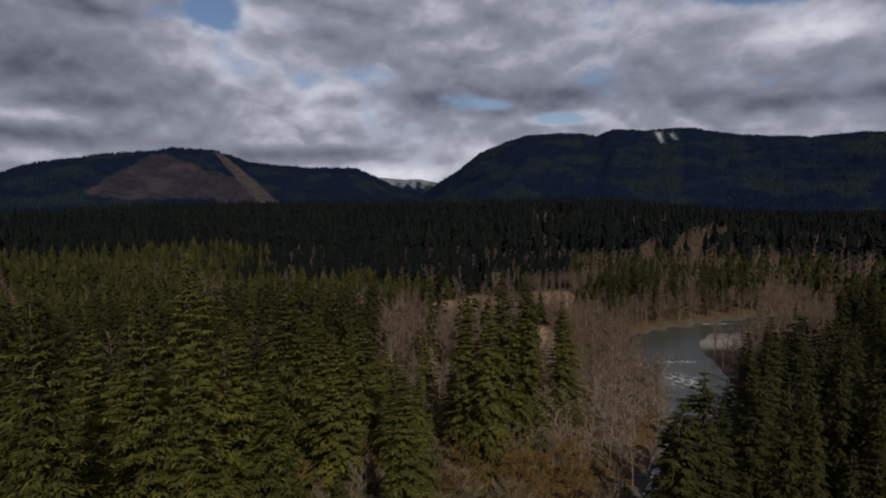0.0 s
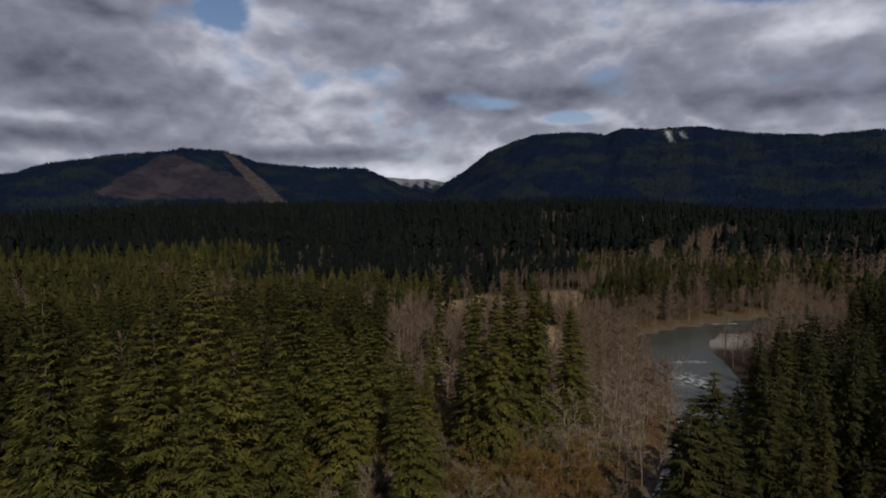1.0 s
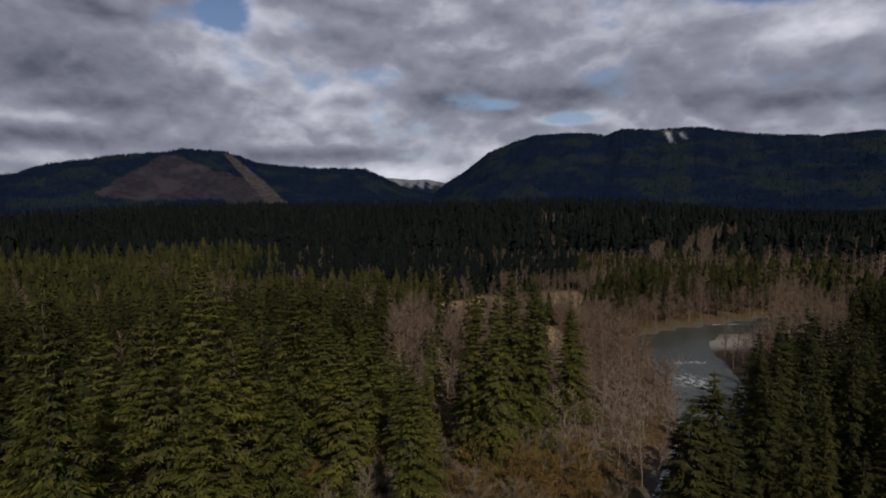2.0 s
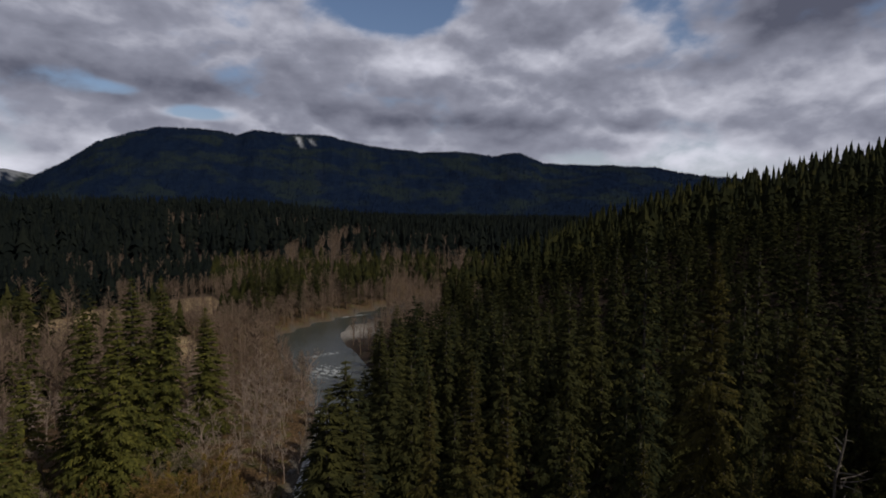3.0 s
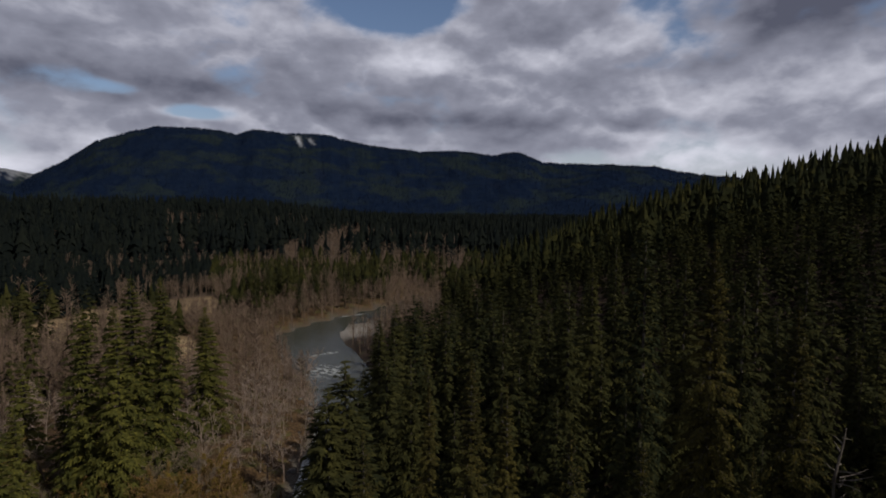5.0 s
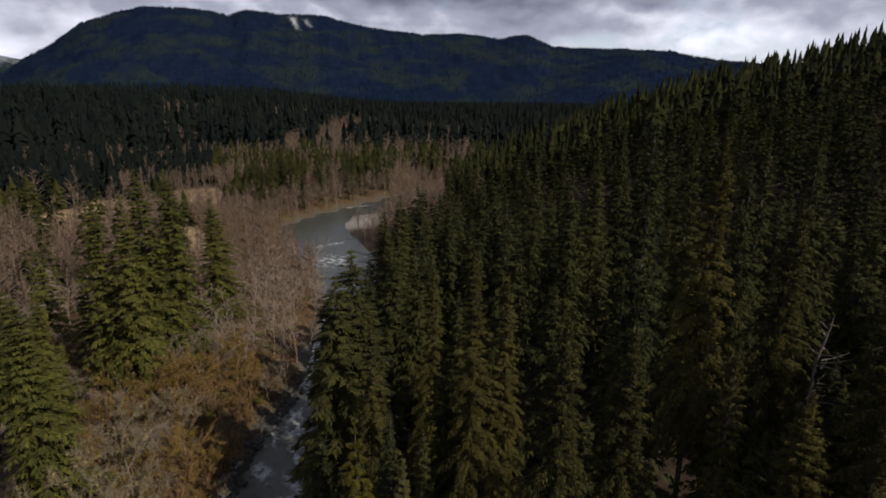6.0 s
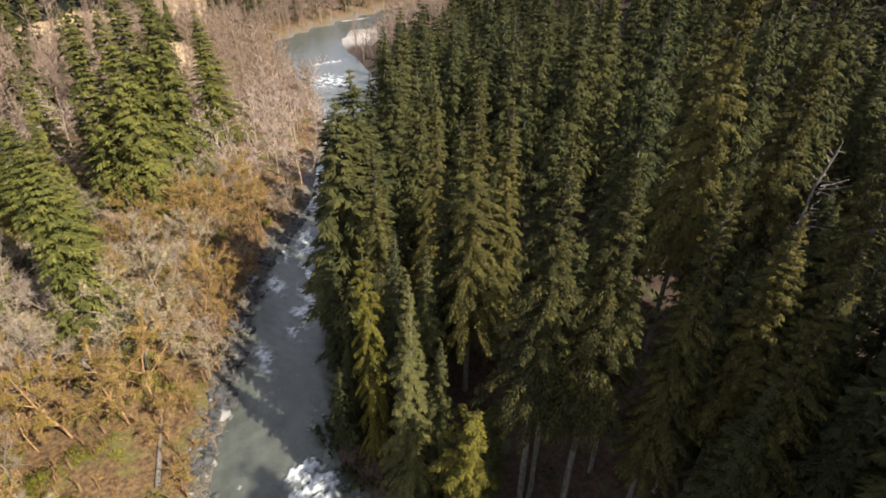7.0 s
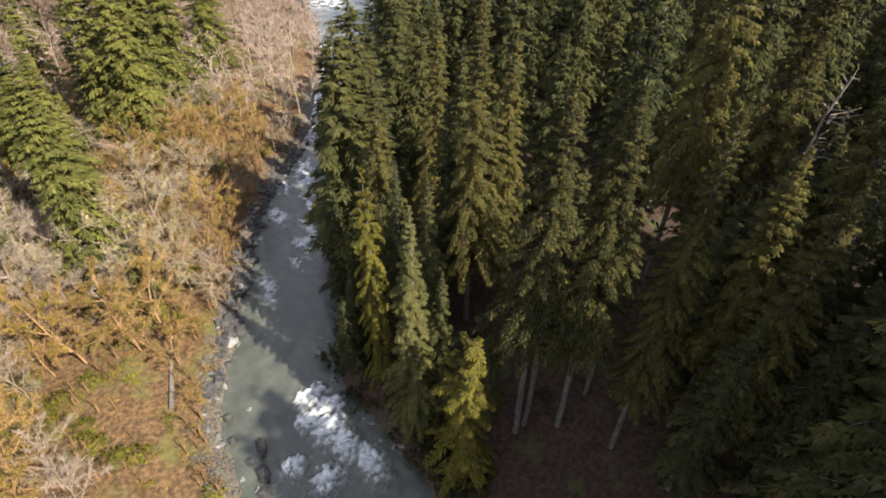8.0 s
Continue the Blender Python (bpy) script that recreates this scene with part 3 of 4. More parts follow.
def spire(seed, h, reach, tiers, points):
    """A conifer far off: ragged, drooping tiers, one over the other."""
    r = np.random.RandomState(seed)
    V, T = [], []
    for i in range(tiers):
        f = i / tiers
        n, top = len(V), h * (0.12 + 0.88 * (f + 1.7 / tiers))
        low = h * (0.06 + 0.88 * f)
        V.append((r.uniform(-.1, .1), r.uniform(-.1, .1), min(top, h)))
        rad = reach * (1 - f) ** 0.9 * r.uniform(.85, 1.12)
        turn = r.uniform(0, 6.28)
        for k in range(points):
            a = turn + 6.283 * (k + r.uniform(-.25, .25)) / points
            w = rad * (r.uniform(.75, 1.3) if k % 2 else r.uniform(.45, .75))
            V.append((w * math.cos(a), w * math.sin(a), low + h / tiers * r.uniform(-.3, .3) + (0 if k % 2 else .35 * h / tiers)))
        T += [(n, n + 1 + k, n + 1 + (k + 1) % points) for k in range(points)]
    V = np.array(V)
    lie = V * (1, 1, 0) / (np.hypot(V[:, 0], V[:, 1])[:, None] + .3) * .5 + (0, 0, .9)
    return V, np.array(T), lie


def tube(p, rad, sides):
    """A tapered tube along points p. Returns verts, tris."""
    p = np.asarray(p, float)
    V, T = [], []
    for i, c in enumerate(p):
        d = p[min(i + 1, len(p) - 1)] - p[max(i - 1, 0)]
        d = d / (np.linalg.norm(d) + 1e-9)
        a = np.cross(d, (0.3, 0.9, 0.1))
        a /= np.linalg.norm(a) + 1e-9
        b = np.cross(d, a)
        for k in range(sides):
            t = 6.2832 * k / sides
            V.append(c + rad[i] * (a * math.cos(t) + b * math.sin(t)))
    for i in range(len(p) - 1):
        for k in range(sides):
            q = (k + 1) % sides
            a, b, c, d = i * sides + k, i * sides + q, (i + 1) * sides + q, (i + 1) * sides + k
            T += [(a, b, c), (a, c, d)]
    return np.array(V), np.array(T)


def join(pieces):
    V, T, n = [], [], 0
    for v, t in pieces:
        V.append(np.asarray(v, float))
        T.append(np.asarray(t) + n)
        n += len(v)
    return np.concatenate(V), np.concatenate(T)


def pole(seed, h, rad, sides=7, lean=0.0):
    r = np.random.RandomState(seed)
    z = np.array((-0.6, 0.5, h * .2, h * .45, h * .7, h * .97))
    w = np.array((1.35, 1.0, .86, .66, .42, .06)) * rad
    p = np.stack([np.cumsum(r.uniform(-.12, .12, 6)) + lean * z, np.cumsum(r.uniform(-.12, .12, 6)), z], -1)
    p[:2, :2] = 0
    return tube(p, w, sides)


def bare_tree(seed, h, spread, limbs, boughs, twigs, wide, sides=3, moss=0):
    """A leafless broadleaf tree. Returns wood (verts, tris) and moss (verts, tris)."""
    r = np.random.RandomState(seed)
    pieces, tw, mo = [], [], []

    def grow(p0, d, ln, rad, n):
        pts, p = [p0], p0.copy()
        for _ in range(n):
            d = d + r.normal(0, 0.16, 3)
            d[2] += 0.07
            d /= np.linalg.norm(d)
            p = p + d * ln / n
            pts.append(p)
        return pts, d

    trunk, _ = grow(np.zeros(3), np.array((r.uniform(-.1, .1), r.uniform(-.1, .1), 1.0)), h * 0.8, 1, 5)
    rad = 0.008 * h + 0.05
    trunk[0] = trunk[0] - (0, 0, 0.5)
    pieces.append(tube(trunk, np.linspace(rad, rad * .25, 6), max(sides, 4)))

    def twig(p, d, ln):
        e = p + d * ln
        s = np.cross(d, r.normal(0, 1, 3))
        s = s / (np.linalg.norm(s) + 1e-9) * wide
        tw.append((p - s, p + s, e))

    def tuft(p, size):
        q = r.normal(0, 1, (3, 3)) * size
        mo.append((p + q[0], p + q[1], p + q[2]))

    for i in range(limbs):
        f = 0.22 + 0.75 * (i + r.uniform(0, 1)) / limbs
        b = trunk[0] + (trunk[-1] - trunk[0]) * f
        b = np.array([np.interp(f * 5, range(6), [q[c] for q in trunk]) for c in range(3)])
        az = 2.4 * i + r.uniform(-.5, .5)
        d = np.array((math.cos(az), math.sin(az), r.uniform(.35, 1.1)))
        d /= np.linalg.norm(d)
        ln = spread * (1.15 - 0.75 * f) * r.uniform(.75, 1.2)
        pts, _ = grow(b, d, ln, 1, 3)
        pieces.append(tube(pts, np.linspace(rad * .42, rad * .1, 4), sides))
        for j in range(boughs):
            u = r.uniform(.2, 1) * 3
            p = np.array([np.interp(u, range(4), [q[c] for q in pts]) for c in range(3)])
            d2 = (pts[-1] - pts[0]) / ln + r.normal(0, .65, 3) + (0, 0, .25)
            d2 /= np.linalg.norm(d2)
            l2 = ln * r.uniform(.25, .5)
            q2, _ = grow(p, d2, l2, 1, 2)
            pieces.append(tube(q2, (rad * .16, rad * .11, rad * .04), 3))
            for _ in range(twigs):
                p3 = q2[0] + (q2[-1] - q2[0]) * r.uniform(.15, 1)
                d3 = d2 + r.normal(0, .7, 3) + (0, 0, .2)
                twig(p3, d3 / np.linalg.norm(d3), l2 * r.uniform(.35, .8))
            for _ in range(moss):
                tuft(q2[0] + (q2[-1] - q2[0]) * r.uniform(0, 1), 0.12)
    V = np.array(tw).reshape(-1, 3)
    pieces.append((V, np.arange(len(V)).reshape(-1, 3)))
    M = np.array(mo).reshape(-1, 3) if mo else np.zeros((0, 3))
    return pieces[0], join(pieces[1:]), (M, np.arange(len(M)).reshape(-1, 3))


def clump(seed, size, n, leaf):
    """Leaves of a shrub: many small tilted leaves in a lumpy mound."""
    r = np.random.RandomState(seed)
    d = r.normal(0, 1, (n, 3))
    d[:, 2] = np.abs(d[:, 2])
    d /= np.linalg.norm(d, axis=1)[:, None]
    c = d * size * r.uniform(.55, 1.0, (n, 1)) * (1 + .3 * np.sin(d[:, :1] * 5 + d[:, 1:2] * 4)) * (1, 1, .8)
    q = r.normal(0, 1, (n, 3, 3)) * leaf
    V = (c[:, None] + q).reshape(-1, 3)
    return V, np.arange(len(V)).reshape(-1, 3)


def wood(name, shapes, seats, mat, label, category):
    """One joined object of many trees. seats: x, y, z, scale, turn, tint, shape."""
    seats = np.asarray(seats, float)
    V, T, C, L, n = [], [], [], [], 0
    for k, (v, t, *lie) in enumerate(shapes):
        s = seats[seats[:, 6] == k]
        if not len(s):
            continue
        c, d = np.cos(s[:, 4])[:, None], np.sin(s[:, 4])[:, None]
        x, y, z = (v[None, :, a] * s[:, 3:4] * (s[:, 7:8] if a < 2 else 1) for a in range(3))
        w = np.stack([x * c - y * d + s[:, 0:1], x * d + y * c + s[:, 1:2], z + s[:, 2:3]], -1).reshape(-1, 3)
        f = (t[None] + (np.arange(len(s)) * len(v))[:, None, None]).reshape(-1, 3) + n
        V.append(w)
        T.append(f)
        C.append(np.repeat(s[:, 5], len(v)))
        if not lie:
            away = v * (1, 1, 0) / (np.abs(v[:, :2]).max() + 1e-6) + (0, 0, 1.3)
            lie = [away / (np.linalg.norm(away, axis=1)[:, None] + 1e-6)]
        a, b, e = (lie[0][None, :, q] for q in range(3))
        L.append(np.stack([a * c - b * d, a * d + b * c, e + 0 * c], -1).reshape(-1, 3))
        n += len(w)
    attrs = {"tint": np.concatenate(C), "lie": np.concatenate(L)}
    ob = new(name, mesh_of(name, np.concatenate(V), np.concatenate(T), mat, attrs))
    return tagged(ob, label, category, kind="stuff")


# ============ trees: single ones ============
def fir_kind(name, seed, h, reach, whorls, per, sprays, size, bare_to, droop, mat, label, group, trunk_rad=None, boughs=False, **more):
    root = new(name)
    (v, t, lie), (bv, bt) = crown_of(seed, h, reach, whorls, per, sprays, size, bare_to, droop, **more)
    if boughs:
        tagged(part("branchwork", mesh_of("branchwork", bv, bt, BARK), root), kind="stuff")
    part("crown", mesh_of("crown", v, t, mat, {"lie": lie}), root)
    v, t = pole(seed, h, trunk_rad or (0.14 + 0.0080 * h))
    part("trunk", mesh_of("trunk", v, t, BARK, None, True), root)
    return tagged(root, label, "tree", group)


def seat(x, y, turn, scale=1.0, sink=0.3, wide=1.0):
    return pose(x, y, float(ground_z(x, y)) - sink, 0, 0, turn) @ Matrix.Diagonal((scale * wide, scale * wide, scale, 1))


def set_copy(ob, x, y, turn, scale=1.0, wide=1.0):
    new_one = copy_thing(ob, pose(x, y, float(ground_z(x, y)) - 0.3, 0, 0, turn))
    new_one.scale = (scale * wide, scale * wide, scale)
    return new_one


H0 = 40.0
FIR_SHAPES = ((4.9, .26, .42, "tall dark green fir on the shaded bank"), (5.6, .38, .34, "broad dark green fir with bare lower trunk"),
              (4.2, .14, .55, "slender hemlock with drooping sprays"), (7.0, .16, .36, "large old fir with layered branches"))
SHADED, SUNLIT = "conifers on the shaded bank", "conifers on the sunny river flat"
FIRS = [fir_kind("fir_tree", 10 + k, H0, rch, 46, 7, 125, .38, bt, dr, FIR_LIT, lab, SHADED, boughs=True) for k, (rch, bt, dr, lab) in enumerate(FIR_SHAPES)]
FIRS_BACK = [fir_kind("fir_tree", 20 + k, H0, rch, 40, 6, 40, .74, bt * .6, dr, FIR_SHADED, lab, SHADED) for k, (rch, bt, dr, lab) in enumerate(FIR_SHAPES)]
FIRS_DIM = [fir_kind("fir_tree", 26 + k, H0, rch, 42, 6, 85, .46, bt * .7, dr, FIR_SHADED, lab, SHADED, boughs=True) for k, (rch, bt, dr, lab) in enumerate(FIR_SHAPES[:3])]
FIRS_BARE = [fir_kind("fir_tree", 16 + k, H0, 2.9, 22, 6, 70, .46, .6, .45, FIR_SHADED, "slender fir with a long bare grey trunk", SHADED, boughs=True, trunk_rad=.36) for k in range(2)]
SPRUCE = [fir_kind("spruce_tree", 15, 30, 3.1, 38, 7, 120, .36, .08, .5, SPRUCE_OWN, "young grey-green spruce lit beside the river", SHADED, boughs=True, ragged=.2, hang=.5)]
MIDS = [fir_kind("fir_tree", 30 + k, H0, rch, 24, 5, 17, 1.35, bt, dr, FIR_SHADED, "dark green fir in the riverside forest", "conifers in the forest")
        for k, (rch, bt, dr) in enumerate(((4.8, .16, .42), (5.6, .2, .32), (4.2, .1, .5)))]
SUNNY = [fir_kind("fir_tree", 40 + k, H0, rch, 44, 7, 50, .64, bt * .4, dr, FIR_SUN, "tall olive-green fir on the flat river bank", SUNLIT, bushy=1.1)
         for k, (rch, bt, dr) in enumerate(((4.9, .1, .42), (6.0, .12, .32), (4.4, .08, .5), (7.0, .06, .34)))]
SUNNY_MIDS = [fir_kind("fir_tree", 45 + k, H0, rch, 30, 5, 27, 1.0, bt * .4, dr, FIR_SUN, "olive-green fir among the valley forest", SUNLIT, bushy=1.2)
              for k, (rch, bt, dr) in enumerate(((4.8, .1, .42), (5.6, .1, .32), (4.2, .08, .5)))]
CEDARS = [fir_kind("cedar_tree", 50, 22, 2.9, 22, 7, 130, .36, .04, .8, CEDAR_OWN, "sunlit yellow-green cedar by the river", "cedars", boughs=True, taper=.5, bushy=.9, hang=.8),
          fir_kind("cedar_tree", 51, 22, 3.1, 17, 8, 150, .40, .02, .7, CEDAR_OWN, "rounded young cedar in full sun, yellow-green", "cedars", boughs=True, taper=.36, bushy=1.2, ragged=.4, hang=.8)]


def place_tree(kind, az, r, top, turn, wide=1.0, own=H0):
    """Stand a tree at azimuth and distance so that it is as tall as it must be to reach the height top."""
    x, y = r * math.sin(radians(az)), r * math.cos(radians(az))
    g = float(ground_z(x, y)) - 0.3
    s = (top - g) / own
    return set_copy(kind, x, y, turn, s, wide / s if wide else 1.0)

# tall trees that stand out: shape, azimuth, distance, height of the top, width
RIGHT_BANK = """2 24.0 66 40.4 1.6; 2 25.8 68 43.2 1.7; 2 22.9 74 35 1.4; 2 27.3 72 38.5 1.5; 0 29.4 96 42.4 1.2; 0 31.2 105 43.6 1.2; 0 33 110 44.6 1.1; 2 30.2 84 40 1.2; 2 27.6 53 40.1 1.1; 0 39.2 52 47.4 1; 0 42.4 76 49.1 1; 2 43 58 43 .9; 1 49.8 36 47.4 .95;
1 56.9 38 46.2 1; 3 56.4 72 61.2 1.1; 0 66.5 38 46.9 .8; 0 32.6 75 42.5 .9; 2 30.9 92 44.3 .8; 0 34.7 62 41.5 .8; 1 62.7 62 58.9 1; 0 60.3 85 55.6 1; 1 69.5 58 53.5 1; 3 78 50 55.8 .9;
0 49.1 95 50.7 1.1; 0 51.5 110 53.1 1; 0 45.3 120 49.7 1; 0 39.8 120 47.3 .9; 1 65 75 54.8 1; 0 78.6 40 42.2 1; 1 73 44 41.7 .9; 0 53.8 120 55.5 1; 0 66.1 95 57.5 1; 0 70 100 57.5 1; 2 36.4 110 40.9 .9"""
BETWEEN = """0 72.6 50 37.5 1.7; 1 75.5 54 38 1.3; 2 29.5 47 33 .9; 2 33.5 45 32 .9; 0 36 55 36 .9; 2 35.5 37 27 .7; 1 48 64 40 .9; 0 37.5 66 38 .9; 0 55 62 42 .9; 1 67 56 42 .9; 2 74 58 40 .9; 0 80 46 42 1; 1 83 54 46 1; 0 77 37 32 .9; 1 85 42 40 1; 0 70 47 36 .9"""
LEFT_BANK = """0 2.4 112 44.3 .9; 0 6.2 118 48.5 1.1; 0 8.6 122 47.9 .9; 2 12.3 150 36.6 1; 0 4.8 108 45 .8; 3 -37.2 75 55.4 1; 3 -25.2 95 55.6 1.1; 1 -29.4 82 51.2 1; 3 -16.5 112 48.8 1.1;
1 -11.6 100 39.5 .9; 1 -8.7 118 38.8 .9; 0 -5.2 100 35.8 .8; 0 -13.3 128 39.4 1; 0 -20.9 100 43.7 1; 1 -33.6 100 45.9 .9; 0 -4.4 75 40 .8; 1 -17.9 88 38.4 .8; 1 -25.7 72 43.8 .9; 0 -2.8 98 33.1 .6"""
dice = np.random.RandomState(4)
taken = []
for text in (RIGHT_BANK, BETWEEN, LEFT_BANK):
    for row in text.split(";"):
        k, az, r, top, wide = (float(v) for v in row.split())
        wide *= 1.55 if text is LEFT_BANK else .85 if r < 64 else 1.0
        # near firs get the lit needle copy, those between and behind the shaded one
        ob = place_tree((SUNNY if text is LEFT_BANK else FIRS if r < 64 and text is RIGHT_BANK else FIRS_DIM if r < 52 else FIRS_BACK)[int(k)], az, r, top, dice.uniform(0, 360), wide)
        taken.append((ob.location.x, ob.location.y))
# long bare trunks over the dark forest floor
for k, (az, r, top) in enumerate(((51.1, 37, 30), (59.9, 43, 33), (69.3, 44, 34), (76.2, 44, 34), (79.6, 45, 35), (88.6, 45, 36), (52.6, 46, 34), (88, 54, 40))):
    ob = place_tree(FIRS_BARE[k % 2], az, r, top, dice.uniform(0, 360), .8)
    taken.append((ob.location.x, ob.location.y))
ob = place_tree(SPRUCE[0], 31, 36, 35.6, 40, 1.0, 30)
taken.append((ob.location.x, ob.location.y))
for az, r, top, wide in ((25.4, 44, 34.5, .85), (40.6, 30, 26.0, 1.0)):
    ob = place_tree(CEDARS[int(r < 35)], az, r, top, dice.uniform(0, 360), wide, 22)
    taken.append((ob.location.x, ob.location.y))

# ============ trees: the forest between ============
def spots(r0, r1, a0, a1, area, seed):
    """Scattered points in a sector, one for each area."""
    q = np.random.RandomState(seed)
    n = int(0.5 * (r1**2 - r0**2) * radians(a1 - a0) / area)
    r, a = np.sqrt(q.uniform(r0**2, r1**2, n)), np.radians(q.uniform(a0, a1, n))
    return r * np.sin(a), r * np.cos(a), q


def thin(x, y, gap, others=()):
    """Keep points that stand at least gap apart."""
    cells, keep = {}, []
    for ox, oy in others:
        cells.setdefault((int(ox // gap), int(oy // gap)), []).append((ox, oy))
    for i, (px, py) in enumerate(zip(x, y)):
        cx, cy = int(px // gap), int(py // gap)
        if all(math.hypot(px - ox, py - oy) >= gap for u in (-1, 0, 1) for v in (-1, 0, 1) for ox, oy in cells.get((cx + u, cy + v), ())):
            cells.setdefault((cx, cy), []).append((px, py))
            keep.append(i)
    return np.array(keep, int)


def is_alder_land(x, y):
    """1 where leafless alder and cottonwood grow in place of conifers."""
    s, w, along = river_offset(x, y)
    d = np.abs(s) - w
    r, az = np.hypot(x, y), np.degrees(np.arctan2(x, y))
    strip = (s < 0) & (d < 42 + 10 * waves(x, y, 60, 71)) & (along > 275) & (r < 330)
    flats = (r > 225) & (r < 560) & (az > 5) & (az < 40) & (waves(x, y, 110, 72) > -0.05)
    inner = (s > 0) & (((np.hypot(x - 118, y - 222) < 26) & (az < 30)) | ((d < 110) & (r > 262) & (az > 30) & (az < 36)))
    inner |= (s < 0) & (r > 128) & (r < 310) & (az > -7) & (az < 9) & (waves(x, y, 70, 74) > -0.4)
    belts = (r > 570) & (r < 1000) & (az > 9) & (az < 42) & (waves(x, y, 240, 73) > 0.12)
    return strip | flats | inner | belts


# right bank, inside the forest
x, y, q = spots(88, 150, 20, 84, 40, 21)
s, w, _ = river_offset(x, y)
ok = (s > w + 4)
x, y = x[ok], y[ok]
for i in thin(x, y, 5.0, taken)[:105]:
    h = q.uniform(14, 25) if math.hypot(x[i], y[i]) < 95 else q.uniform(25, 36)
    taken.append((x[i], y[i]))
    ob = set_copy(MIDS[q.randint(3)], x[i], y[i], q.uniform(0, 360), h / H0, 1.1)
x, y, q = spots(36, 95, 18, 50, 8, 25)
s, w, _ = river_offset(x, y)
ok = (s > w + 1.5) & (s < w + 12)
x, y = x[ok], y[ok]
for i in thin(x, y, 4.2, taken)[:30]:
    taken.append((x[i], y[i]))
    ob = set_copy(MIDS[2], x[i], y[i], q.uniform(0, 360), q.uniform(12, 21) / H0, 1.35)
    tagged(ob, "young dark hemlock at the water's edge", "tree", "conifers on the shaded bank")
# behind the eye, unseen: tall firs added to shade the forest and the river
x, y, q = spots(23, 85, 84, 165, 24, 22)
s, w, _ = river_offset(x, y)
ok = (s > w + 4) & (x > 21) & ((y < -8) | ((x > 31) & (y < -.5)))
x, y = x[ok], y[ok]
for i in thin(x, y, 5.2, taken)[:100]:
    taken.append((x[i], y[i]))
    ob = set_copy(FIRS_DIM[q.randint(3)] if y[i] > -9 and x[i] < 48 else MIDS[q.randint(3)], x[i], y[i], q.uniform(0, 360), q.uniform(52, 58) / H0, 1.35)
# left bank, beyond the maples
x, y, q = spots(72, 150, -44, 14, 40, 23)
s, w, along = river_offset(x, y)
ok = (s < -w - np.where(np.hypot(x, y) > 84, 24, 44)) & ~is_alder_land(x, y)
x, y = x[ok], y[ok]
for i in thin(x, y, 6.0, taken)[:95]:
    taken.append((x[i], y[i]))
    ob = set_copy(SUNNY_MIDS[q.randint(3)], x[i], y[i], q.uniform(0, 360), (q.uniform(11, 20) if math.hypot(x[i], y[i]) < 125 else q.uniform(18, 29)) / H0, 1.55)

x, y, q = spots(283, 345, 16, 28, 90, 24)
s, w, _ = river_offset(x, y)
ok = (s < -w - 6)
for i in thin(x[ok], y[ok], 6)[:26]:
    ob = set_copy(MIDS[q.randint(3)], x[ok][i], y[ok][i], q.uniform(0, 360), q.uniform(19, 30) / H0, 1.2)
    tagged(ob, "dark conifer on the bank beyond the bend", "tree", "conifers beyond the bend")

SMALL = [crown_of(70 + k, 30, 3.6 + .4 * k, 16, 5, 5, 1.7, .06, .4, taper=.85, bushy=1.1, slim=.34, skyward=.8)[0] for k in range(4)]
LITTLE = [spire(80 + k, 30, 4.4 + .4 * k, 8, 8) for k in range(4)]
TINY = [spire(90 + k, 34, 4.6 + .6 * k, 5, 6) for k in range(3)]


def far_seats(x, y, q, low, high, base, tint, shapes, jitter=.25, broad=1.0):
    h = q.uniform(low, high, len(x))
    return np.stack([x, y, ground_z(x, y) - .4, h / base, q.uniform(0, 6.28, len(x)), np.clip(tint + q.uniform(-jitter, jitter, len(x)), 0, 1), q.randint(0, shapes, len(x)), broad * q.uniform(.8, 1.35, len(x))], -1)


def under_canopy(seats, base):
    """The forest grows lower towards the river: no top stands over the line of its canopy."""
    az, r = np.degrees(np.arctan2(seats[:, 0], seats[:, 1])), np.hypot(seats[:, 0], seats[:, 1])
    line = np.interp(az, (28, 29.8, 31.9, 34.2, 37.8, 39.6, 43.7, 48.3, 52, 55), (-14, -11, -9.8, -8, -6.1, -4.3, -2.3, -1.2, .5, 40))
    room = EYE[2] + r * np.tan(np.radians(line)) - seats[:, 2]
    seats[:, 3] = np.minimum(seats[:, 3], room / base * np.random.RandomState(3).uniform(.85, 1, len(seats)))
    return seats[room > 7]


def conifer_spots(r0, r1, a0, a1, area, seed, gap, side):
    x, y, q = spots(r0, r1, a0, a1, area, seed)
    s, w, _ = river_offset(x, y)
    alder = is_alder_land(x, y)
    ok = ((s * side if side else np.abs(s)) > w + 4) & (clearing(x, y) < 0.3) & (~alder | ((waves(x, y, 45, 78) > 0.6) & (np.hypot(x, y) > 235) & (q.uniform(0, 1, len(x)) < 0.6)))
    x, y = x[ok], y[ok]
    k = thin(x, y, gap, taken if r0 < 170 else ())
    return x[k], y[k], q


x, y, q = conifer_spots(150, 330, 22, 84, 36, 31, 4.8, 1)
wood("forest", SMALL, under_canopy(far_seats(x, y, q, 13, 27, 30, .08, 4, .3), 30), FIR_WOOD, "dark conifer forest covering the steep spur", "forest")
x, y, q = conifer_spots(330, 620, 30, 84, 32, 32, 4.4, 1)
wood("forest", LITTLE, under_canopy(far_seats(x, y, q, 17, 33, 30, .05, 4, .3, 1.15), 30), FIR_WOOD, "dark conifer forest on the crest of the spur", "forest")
x, y, q = conifer_spots(140, 270, -44, 30, 30, 33, 4.4, -1)
